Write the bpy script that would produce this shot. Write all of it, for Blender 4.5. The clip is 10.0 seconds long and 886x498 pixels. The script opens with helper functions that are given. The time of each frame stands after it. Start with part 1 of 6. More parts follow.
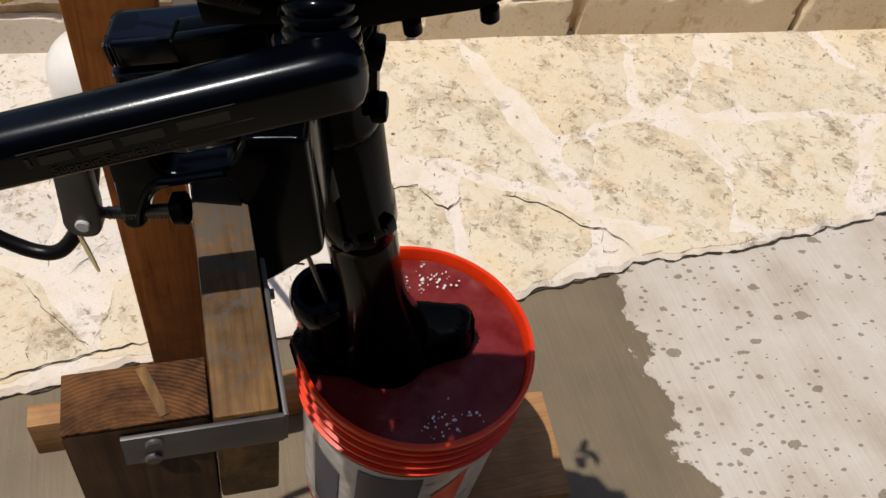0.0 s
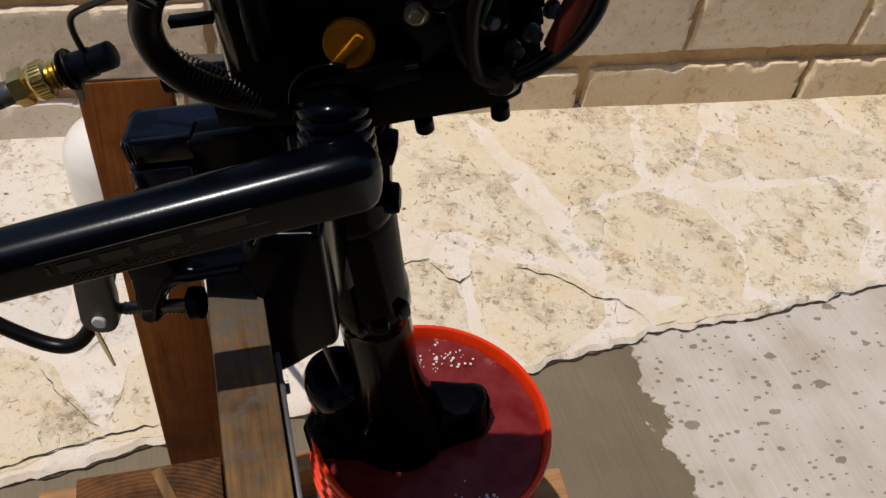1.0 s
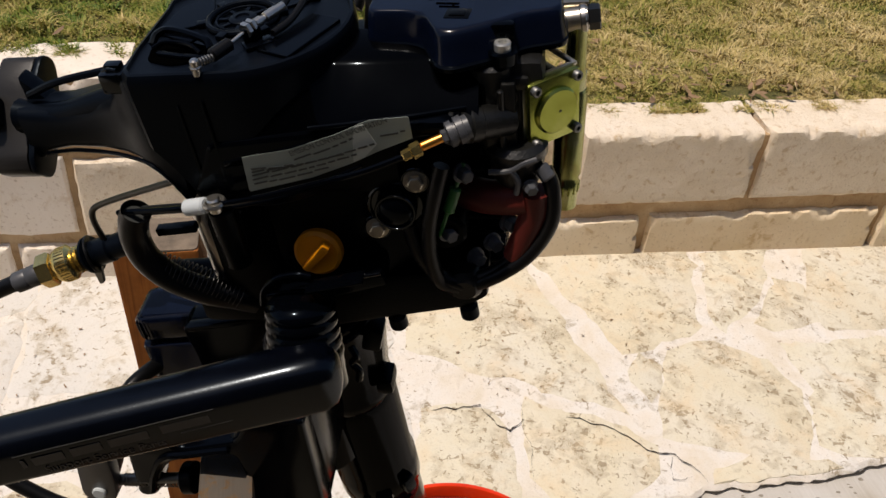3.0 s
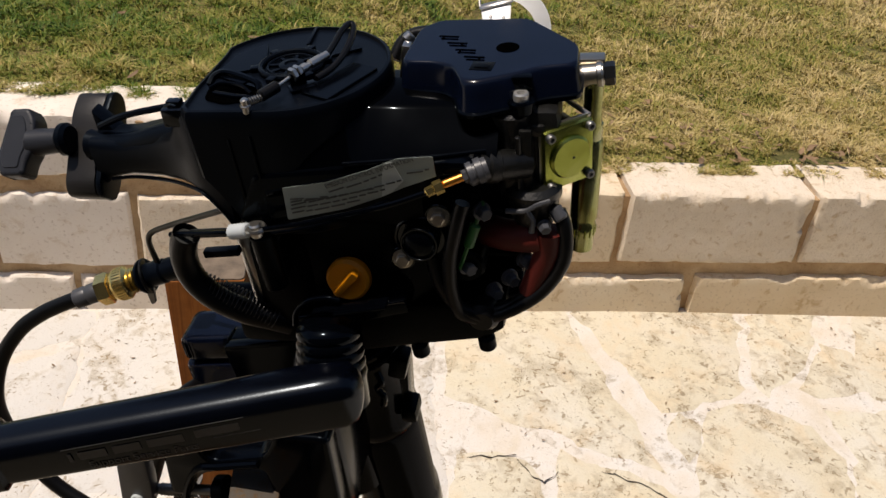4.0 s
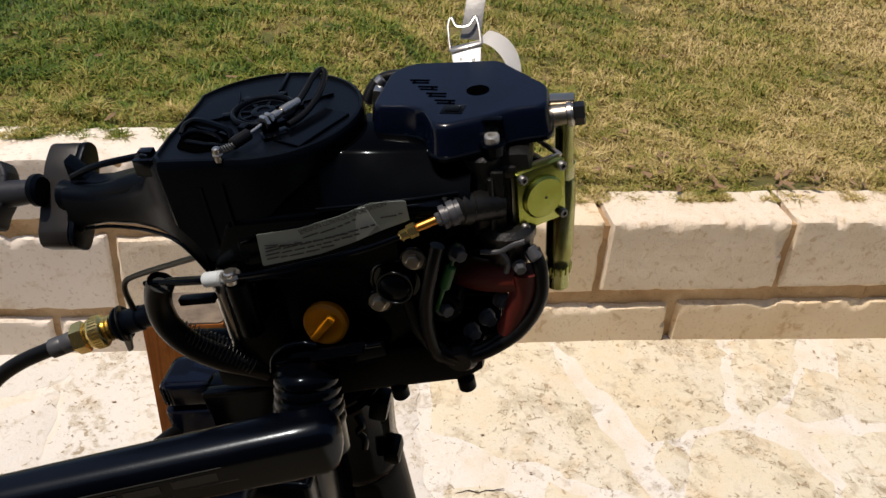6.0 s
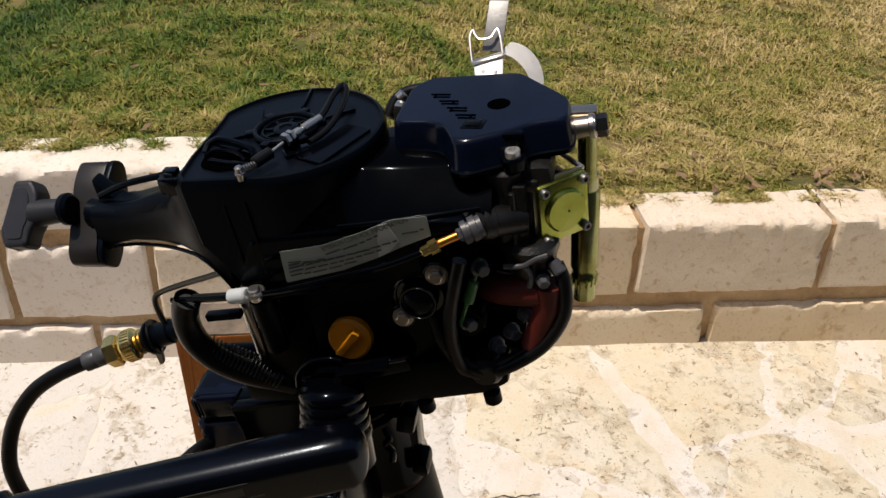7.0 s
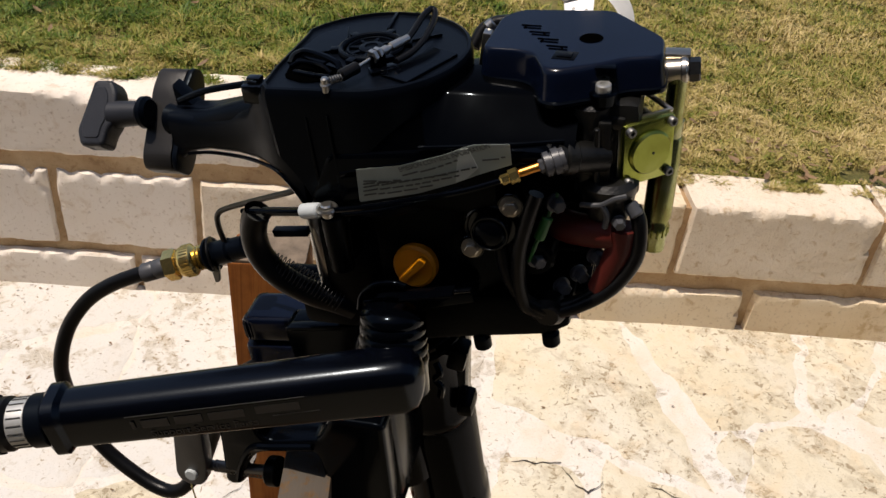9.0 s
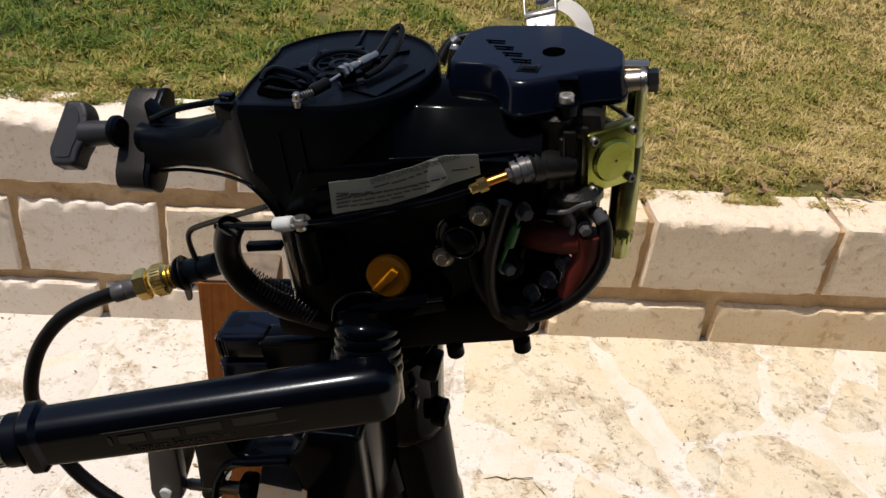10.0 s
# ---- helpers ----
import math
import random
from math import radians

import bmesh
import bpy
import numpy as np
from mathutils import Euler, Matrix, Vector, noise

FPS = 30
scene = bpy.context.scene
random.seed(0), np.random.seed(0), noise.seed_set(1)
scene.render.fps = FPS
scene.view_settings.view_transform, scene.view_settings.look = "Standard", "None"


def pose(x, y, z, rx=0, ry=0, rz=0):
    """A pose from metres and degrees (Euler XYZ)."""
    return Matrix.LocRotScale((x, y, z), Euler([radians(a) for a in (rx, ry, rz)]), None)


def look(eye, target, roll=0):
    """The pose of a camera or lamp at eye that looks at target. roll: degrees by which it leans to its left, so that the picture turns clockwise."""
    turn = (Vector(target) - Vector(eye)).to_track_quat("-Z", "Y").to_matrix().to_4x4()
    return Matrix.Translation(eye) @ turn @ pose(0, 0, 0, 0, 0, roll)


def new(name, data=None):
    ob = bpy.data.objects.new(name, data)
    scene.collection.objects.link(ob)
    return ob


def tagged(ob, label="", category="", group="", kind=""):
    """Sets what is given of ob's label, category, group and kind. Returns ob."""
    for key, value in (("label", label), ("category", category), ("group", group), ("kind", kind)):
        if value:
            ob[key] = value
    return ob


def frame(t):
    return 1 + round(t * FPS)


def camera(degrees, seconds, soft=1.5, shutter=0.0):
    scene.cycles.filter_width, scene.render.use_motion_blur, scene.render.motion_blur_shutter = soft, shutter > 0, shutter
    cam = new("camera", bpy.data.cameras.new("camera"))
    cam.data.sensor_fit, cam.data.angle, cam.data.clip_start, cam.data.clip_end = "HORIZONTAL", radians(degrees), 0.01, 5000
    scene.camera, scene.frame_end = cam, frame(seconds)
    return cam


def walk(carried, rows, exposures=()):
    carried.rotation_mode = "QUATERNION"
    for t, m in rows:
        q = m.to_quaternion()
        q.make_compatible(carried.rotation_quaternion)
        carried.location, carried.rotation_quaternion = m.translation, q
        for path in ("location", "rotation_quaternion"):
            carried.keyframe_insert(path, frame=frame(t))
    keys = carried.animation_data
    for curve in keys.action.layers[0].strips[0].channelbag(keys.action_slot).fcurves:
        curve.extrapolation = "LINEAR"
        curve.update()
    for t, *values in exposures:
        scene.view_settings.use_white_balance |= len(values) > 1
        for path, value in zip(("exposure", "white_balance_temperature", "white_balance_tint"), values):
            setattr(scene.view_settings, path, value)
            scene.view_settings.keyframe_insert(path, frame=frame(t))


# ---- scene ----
cam = camera(54.9, 10.0)
PATH = [
    (0, (-0.249, -0.563, 1.305), (0.29, 0.625, -0.211), 13.0),
    (0.5, (-0.247, -0.558, 1.31), (0.301, 0.673, -0.169), 12.5),
    (1, (-0.25, -0.551, 1.317), (0.28, 0.758, -0.1), 10.2),
    (1.2, (-0.252, -0.534, 1.329), (0.269, 0.871, 0.004), 7.9),
    (1.5, (-0.257, -0.542, 1.353), (0.232, 0.94, 0.102), 6.5),
    (2, (-0.254, -0.528, 1.352), (0.266, 0.958, 0.118), 7.4),
    (2.5, (-0.232, -0.532, 1.36), (0.239, 0.983, 0.143), 6.9),
    (3, (-0.184, -0.55, 1.368), (0.172, 0.995, 0.149), 5.5),
    (3.2, (-0.177, -0.562, 1.371), (0.093, 1.017, 0.173), 5.5),
    (4.3, (-0.171, -0.597, 1.385), (0.056, 1.043, 0.262), 5.1),
    (4.5, (-0.17, -0.601, 1.386), (0.05, 1.038, 0.261), 4.8),
    (5, (-0.166, -0.597, 1.384), (0.067, 1.041, 0.262), 5.0),
    (5.5, (-0.163, -0.596, 1.39), (0.083, 1.056, 0.29), 4.5),
    (5.7, (-0.169, -0.589, 1.386), (0.112, 1.074, 0.312), 4.8),
    (6.8, (-0.158, -0.584, 1.396), (0.05, 1.098, 0.334), 2.5),
    (7, (-0.159, -0.582, 1.394), (0.03, 1.1, 0.328), 2.3),
    (7.5, (-0.163, -0.588, 1.386), (-0.013, 1.079, 0.291), 3.4),
    (8, (-0.171, -0.587, 1.38), (-0.04, 1.077, 0.278), 5.5),
    (8.5, (-0.176, -0.584, 1.383), (-0.08, 1.093, 0.297), 5.2),
    (9, (-0.182, -0.59, 1.371), (-0.064, 1.057, 0.242), 6.3),
    (9.5, (-0.18, -0.601, 1.367), (-0.012, 1.056, 0.261), 6.5),
    (10, (-0.186, -0.604, 1.371), (0.009, 1.069, 0.293), 6.4),
]
walk(cam, [(t, look(eye, target, roll)) for t, eye, target, roll in PATH], [
    (0.0, -0.29, 6950, 15), (0.5, -0.47, 6950, 15), (1.0, -0.48, 6950, 15), (1.5, -0.47, 6950, 15), (2.0, -0.40, 6950, 15), (2.5, -0.29, 6950, 15),
    (3.0, -0.24, 6950, 15), (4.5, -0.17, 6950, 15), (5.5, -0.15, 6950, 15), (7.0, -0.16, 6950, 15), (10.0, -0.08, 6950, 15)])
# ---------------------------------------------------------------- light
SUN_DIR = Vector((-0.325, -0.032, 0.945)).normalized()      # towards the sun
world = bpy.data.worlds.new("sky")
scene.world = world
world.use_nodes = True
_n = world.node_tree.nodes
_sky = _n.new("ShaderNodeTexSky")
_sky.sky_type, _sky.sun_disc = "NISHITA", False
_sky.sun_elevation = math.asin(SUN_DIR.z)
_sky.sun_rotation = math.atan2(SUN_DIR.x, SUN_DIR.y)
_n["Background"].inputs["Strength"].default_value = 0.098
world.node_tree.links.new(_sky.outputs[0], _n["Background"].inputs["Color"])
sun = new("sun", bpy.data.lights.new("sun", "SUN"))
sun.data.energy, sun.data.angle, sun.data.color = 4.35, radians(0.53), (1.0, 0.945, 0.86)
sun.matrix_world = look(SUN_DIR * 20, (0, 0, 0))


# ---------------------------------------------------------------- materials
def nodes_of(name):
    m = bpy.data.materials.new(name)
    m.use_nodes = True
    t = m.node_tree
    return m, t, t.nodes["Principled BSDF"], t.links


def noise_node(t, scale, detail=4.0, rough=0.55, coord=None, distortion=0.0):
    n = t.nodes.new("ShaderNodeTexNoise")
    n.inputs["Scale"].default_value, n.inputs["Detail"].default_value = scale, detail
    n.inputs["Roughness"].default_value, n.inputs["Distortion"].default_value = rough, distortion
    if coord is not None:
        t.links.new(coord, n.inputs["Vector"])
    return n


def ramp_node(t, src, stops):
    r = t.nodes.new("ShaderNodeValToRGB")
    e = r.color_ramp.elements
    while len(e) < len(stops):
        e.new(0.5)
    for i, (p, c) in enumerate(stops):
        e[i].position = p
        e[i].color = (*c, 1) if len(c) == 3 else c
    t.links.new(src, r.inputs[0])
    return r


def mix_node(t, fac, a, b, mode="MIX"):
    m = t.nodes.new("ShaderNodeMix")
    m.data_type, m.blend_type = "RGBA", mode
    for sock, v in ((m.inputs[0], fac), (m.inputs[6], a), (m.inputs[7], b)):
        if hasattr(v, "links"):
            t.links.new(v, sock)
        elif isinstance(v, (int, float)):
            sock.default_value = v
        else:
            sock.default_value = (*v, 1)
    return m.outputs[2]


def math_node(t, op, a, b=0.0):
    m = t.nodes.new("ShaderNodeMath")
    m.operation = op
    for sock, v in ((m.inputs[0], a), (m.inputs[1], b)):
        if hasattr(v, "links"):
            t.links.new(v, sock)
        else:
            sock.default_value = v
    return m.outputs[0]


def bump_node(t, b, height, strength, dist):
    n = t.nodes.new("ShaderNodeBump")
    n.inputs["Strength"].default_value, n.inputs["Distance"].default_value = strength, dist
    t.links.new(height, n.inputs["Height"])
    t.links.new(n.outputs[0], b.inputs["Normal"])


def plain(name, col, rough, metal=0.0, grain=400, vary=0.25, bump=0.05, wear=18, dist=0.0006, spec=0.5, tint=(1, 1, 1)):
    """Paint, plastic or metal with fine grain and broad smudges."""
    m, t, b, l = nodes_of(name)
    co = t.nodes.new("ShaderNodeTexCoord").outputs["Object"]
    big, fine = noise_node(t, wear, 5, 0.6, co), noise_node(t, grain, 3, 0.6, co)
    dark = tuple(c * (1 - vary) for c in col)
    lite = tuple(min(1, c * (1 + vary)) for c in col)
    r = ramp_node(t, big.outputs[0], [(0.3, dark), (0.7, lite)])
    l.new(r.outputs[0], b.inputs["Base Color"])
    rr = math_node(t, "MULTIPLY_ADD", big.outputs[0], 0.16)
    t.nodes[-1].inputs[2].default_value = rough - 0.08
    l.new(rr, b.inputs["Roughness"])
    b.inputs["Metallic"].default_value = metal
    b.inputs["Specular Tint"].default_value = (*tint, 1)
    b.inputs["Specular IOR Level"].default_value = spec
    bump_node(t, b, fine.outputs[0], bump, dist)
    return m


# bluish base and tint of the blacks imitate reflected sky
BLACK = plain("black_gloss_paint", (0.0007, 0.0010, 0.0018), 0.15, vary=0.3, bump=0.04, grain=600, dist=0.0002, spec=0.10, tint=(0.66, 0.84, 1.0))
BLACK_GLINT = plain("black_wet_gloss", (0.0006, 0.0008, 0.0012), 0.16, vary=0.3, bump=0.05, grain=500, dist=0.0003, spec=0.45, tint=(0.80, 0.90, 1.0))
LEG_BLACK = plain("black_polished_enamel", (0.0005, 0.0006, 0.0009), 0.11, vary=0.3, bump=0.03, grain=500, dist=0.0002, spec=0.05, tint=(0.75, 0.88, 1.0))
BLACK_SATIN = plain("black_satin_plastic", (0.0019, 0.0029, 0.0052), 0.32, vary=0.3, bump=0.14, grain=1500, dist=0.0003, spec=0.085, tint=(0.66, 0.84, 1.0))
NAVY = plain("blue_black_paint", (0.0017, 0.0036, 0.0110), 0.20, spec=0.26, vary=0.3, bump=0.03, grain=900, dist=0.0003)
BLACK_DULL = plain("black_cast_metal", (0.0010, 0.0010, 0.0011), 0.30, vary=0.4, bump=0.25, grain=700, dist=0.0006, spec=0.06, tint=(0.70, 0.86, 1.0))
CAST_GREY = plain("oily_grey_casting", (0.0085, 0.0085, 0.0078), 0.33, 0.1, vary=0.45, bump=0.35, grain=420, dist=0.0008, spec=0.35, wear=60)
BRACKET_GREY = plain("grey_painted_steel", (0.052, 0.054, 0.060), 0.38, vary=0.25, bump=0.15, grain=600, spec=0.4)
RUBBER = plain("black_rubber", (0.0034, 0.0034, 0.0037), 0.33, spec=0.20, vary=0.3, bump=0.2, grain=800)
GREY_PLASTIC = plain("grey_plastic", (0.016, 0.015, 0.0145), 0.40, spec=0.25, vary=0.2, bump=0.2, grain=1400)
HANDLE_GREY = plain("grey_grip_plastic", (0.020, 0.022, 0.028), 0.45, spec=0.3, vary=0.2, bump=0.3, grain=1600)
STEEL = plain("bare_steel", (0.50, 0.48, 0.44), 0.30, 1.0, vary=0.2, bump=0.1, grain=600)
DULL_STEEL = plain("dull_galvanised_steel", (0.20, 0.20, 0.195), 0.45, 1.0, vary=0.3, bump=0.2, grain=350)
# dark base stands in for the shade on the strap's front
STRAP_STEEL = plain("shaded_strap_steel", (0.105, 0.105, 0.11), 0.48, 0.5, vary=0.3, bump=0.2, grain=350)
# darker copy of the dull steel, with shade put into its colour
DARK_STEEL = plain("shaded_dark_steel", (0.055, 0.055, 0.052), 0.36, 1.0, vary=0.3, bump=0.15, grain=400)
ARM_PAINT = plain("black_enamel", (0.0005, 0.0009, 0.0026), 0.23, vary=0.3, bump=0.12, grain=900, dist=0.0003, spec=0.32, tint=(0.80, 0.91, 1.0))
SCREW_STEEL = plain("plated_screw_steel", (0.52, 0.52, 0.50), 0.42, 0.85, vary=0.15, bump=0.1)
BRASS = plain("brass", (0.90, 0.64, 0.24), 0.24, 1.0, vary=0.2, bump=0.1, grain=500)
ALU = plain("bright_aluminium", (0.84, 0.84, 0.83), 0.45, 0.25, vary=0.1, bump=0.1)
PIPE_STEEL = plain("warm_steel", (0.46, 0.42, 0.35), 0.32, 1.0, vary=0.2, bump=0.1, grain=500)
COPPER = plain("copper", (0.75, 0.33, 0.07), 0.3, 1.0, vary=0.2, bump=0.05)

def plating(name, stops, rough):
    """Passivated zinc: patches of olive, brown and pale metal."""
    m, t, b, l = nodes_of(name)
    co = t.nodes.new("ShaderNodeTexCoord").outputs["Object"]
    big, fine = noise_node(t, 38, 4, 0.6, co, 0.6), noise_node(t, 500, 3, 0.6, co)
    l.new(ramp_node(t, big.outputs[0], stops).outputs[0], b.inputs["Base Color"])
    b.inputs["Metallic"].default_value, b.inputs["Roughness"].default_value = 1.0, rough
    bump_node(t, b, fine.outputs[0], 0.1, 0.0004)
    return m


ZINC = plating("yellow_zinc_plate", [(0.30, (0.24, 0.26, 0.045)), (0.5, (0.33, 0.37, 0.075)), (0.72, (0.42, 0.45, 0.14))], 0.26)
PLATED = plating("streaky_zinc_plate", [(0.30, (0.26, 0.17, 0.10)), (0.45, (0.30, 0.31, 0.10)), (0.62, (0.40, 0.42, 0.20)), (0.78, (0.46, 0.44, 0.33))], 0.24)
YELLOW = plain("yellow_plastic", (0.58, 0.205, 0.004), 0.40, vary=0.15, bump=0.1, grain=900, spec=0.3)
WHITE_PLASTIC = plain("white_plastic", (0.50, 0.54, 0.55), 0.4, vary=0.08, bump=0.05)
RED_RUBBER = plain("red_rubber", (0.085, 0.0105, 0.007), 0.5, vary=0.3, bump=0.2, grain=700, spec=0.25)
GREEN_WIRE = plain("green_plastic", (0.03, 0.15, 0.03), 0.4, vary=0.2)
BLUE_WIRE = plain("blue_plastic", (0.02, 0.06, 0.22), 0.4, vary=0.2)
DECAL = plain("grey_decal_film", (0.185, 0.21, 0.19), 0.33, vary=0.12, bump=0.03)
DECAL_SHEEN = plain("decal_sheen_film", (0.34, 0.365, 0.335), 0.3, vary=0.1, bump=0.03)
INK_AND_SHADE = plain("ink_and_hole_shade", (0.028, 0.030, 0.028), 0.5, vary=0.1)
GREY_INK = plain("grey_print", (0.028, 0.028, 0.027), 0.45, vary=0.15)
TANK_WHITE = plain("white_enamel", (0.74, 0.74, 0.72), 0.35, vary=0.06, bump=0.08, grain=60)
# lightless black that paints the shade inside holes
HOLE = plain("shade_black", (0.0006, 0.0006, 0.0006), 0.95, vary=0.1, spec=0.0)
TAG_PAPER = plain("yellow_tag_paper", (0.58, 0.47, 0.17), 0.5, vary=0.2)


def orange_plastic():
    m, t, b, l = nodes_of("orange_bucket_plastic")
    co = t.nodes.new("ShaderNodeTexCoord").outputs["Object"]
    big, fine = noise_node(t, 22, 5, 0.65, co), noise_node(t, 260, 3, 0.6, co)
    r = ramp_node(t, big.outputs[0], [(0.3, (0.62, 0.026, 0.003)), (0.65, (0.80, 0.046, 0.005)), (0.85, (0.72, 0.060, 0.016))])
    l.new(r.outputs[0], b.inputs["Base Color"])
    b.inputs["Roughness"].default_value = 0.32
    b.inputs["Subsurface Weight"].default_value = 0.12
    b.inputs["Subsurface Radius"].default_value = (0.02, 0.006, 0.002)
    bump_node(t, b, fine.outputs[0], 0.08, 0.0006)
    return m


def water_material():
    m, t, b, l = nodes_of("cloudy_water")
    co = t.nodes.new("ShaderNodeTexCoord").outputs["Object"]
    n = noise_node(t, 45, 4, 0.6, co, 0.6)
    cloud = noise_node(t, 14, 5, 0.65, co)
    l.new(ramp_node(t, cloud.outputs[0], [(0.35, (0.13, 0.006, 0.006)), (0.75, (0.26, 0.045, 0.045))]).outputs[0], b.inputs["Base Color"])
    b.inputs["Roughness"].default_value = 0.10
    b.inputs["IOR"].default_value = 1.33
    b.inputs["Transmission Weight"].default_value = 0.15
    bump_node(t, b, n.outputs[0], 0.35, 0.006)
    return m


def wood(name, dark, mid, lite, axis="Y", rough=0.7, stain=0.5):
    m, t, b, l = nodes_of(name)
    co = t.nodes.new("ShaderNodeTexCoord").outputs["Object"]
    mp = t.nodes.new("ShaderNodeMapping")
    s = {"X": (0.9, 22, 22), "Y": (22, 0.9, 22), "Z": (22, 22, 0.9)}[axis]
    mp.inputs["Scale"].default_value = s
    l.new(co, mp.inputs[0])
    grain, blot = noise_node(t, 6, 6, 0.65, mp.outputs[0], 0.8), noise_node(t, 14, 5, 0.6, co)
    c = ramp_node(t, grain.outputs[0], [(0.28, dark), (0.5, mid), (0.75, lite)]).outputs[0]
    bl = ramp_node(t, blot.outputs[0], [(0.40, (1, 1, 1)), (0.68, (stain, stain * 0.95, stain * 0.9))]).outputs[0]
    l.new(mix_node(t, 1.0, c, bl, "MULTIPLY"), b.inputs["Base Color"])
    b.inputs["Roughness"].default_value = rough
    b.inputs["Specular IOR Level"].default_value = 0.3
    bump_node(t, b, grain.outputs[0], 0.35, 0.0015)
    return m


def worn_bar_wood():
    """Pale board, greyed and blackened towards the clamped end."""
    m = wood("weathered_pale_lumber", (0.105, 0.052, 0.018), (0.205, 0.112, 0.040), (0.30, 0.178, 0.070), "Y", stain=0.30)
    t = m.node_tree
    b = t.nodes["Principled BSDF"]
    src = b.inputs["Base Color"].links[0].from_socket
    co = t.nodes.new("ShaderNodeTexCoord").outputs["Object"]
    sep = t.nodes.new("ShaderNodeSeparateXYZ")
    t.links.new(co, sep.inputs[0])
    n = noise_node(t, 70, 8, 0.78, co, 0.4)
    worn = math_node(t, "ADD", n.outputs[0], math_node(t, "MULTIPLY", math_node(t, "ADD", sep.outputs[1], 0.22), 1.1))
    f = ramp_node(t, worn, [(0.46, (0, 0, 0)), (0.56, (0.85, 0.85, 0.85))]).outputs[0]
    t.links.new(mix_node(t, f, src, (0.078, 0.070, 0.060)), b.inputs["Base Color"])
    return m


def end_grain():
    m, t, b, l = nodes_of("dark_end_grain")
    co = t.nodes.new("ShaderNodeTexCoord").outputs["Object"]
    mp = t.nodes.new("ShaderNodeMapping")
    mp.inputs["Location"].default_value = (0.30, 0.36, 0)
    l.new(co, mp.inputs[0])
    w = t.nodes.new("ShaderNodeTexWave")
    w.wave_type, w.rings_direction = "RINGS", "Z"
    w.inputs["Scale"].default_value, w.inputs["Distortion"].default_value = 120, 1.6
    w.inputs["Detail"].default_value, w.inputs["Detail Scale"].default_value = 3, 1.5
    l.new(mp.outputs[0], w.inputs["Vector"])
    n = noise_node(t, 40, 6, 0.7, co)
    c = ramp_node(t, w.outputs[0], [(0.1, (0.120, 0.048, 0.015)), (0.6, (0.145, 0.060, 0.019)), (1.0, (0.165, 0.072, 0.025))]).outputs[0]
    c = mix_node(t, 0.8, c, ramp_node(t, n.outputs[0], [(0.40, (0.20, 0.18, 0.16)), (0.58, (1, 1, 1))]).outputs[0], "MULTIPLY")
    l.new(c, b.inputs["Base Color"])
    b.inputs["Roughness"].default_value, b.inputs["Specular IOR Level"].default_value = 0.75, 0.25
    bump_node(t, b, w.outputs[0], 0.4, 0.002)
    return m


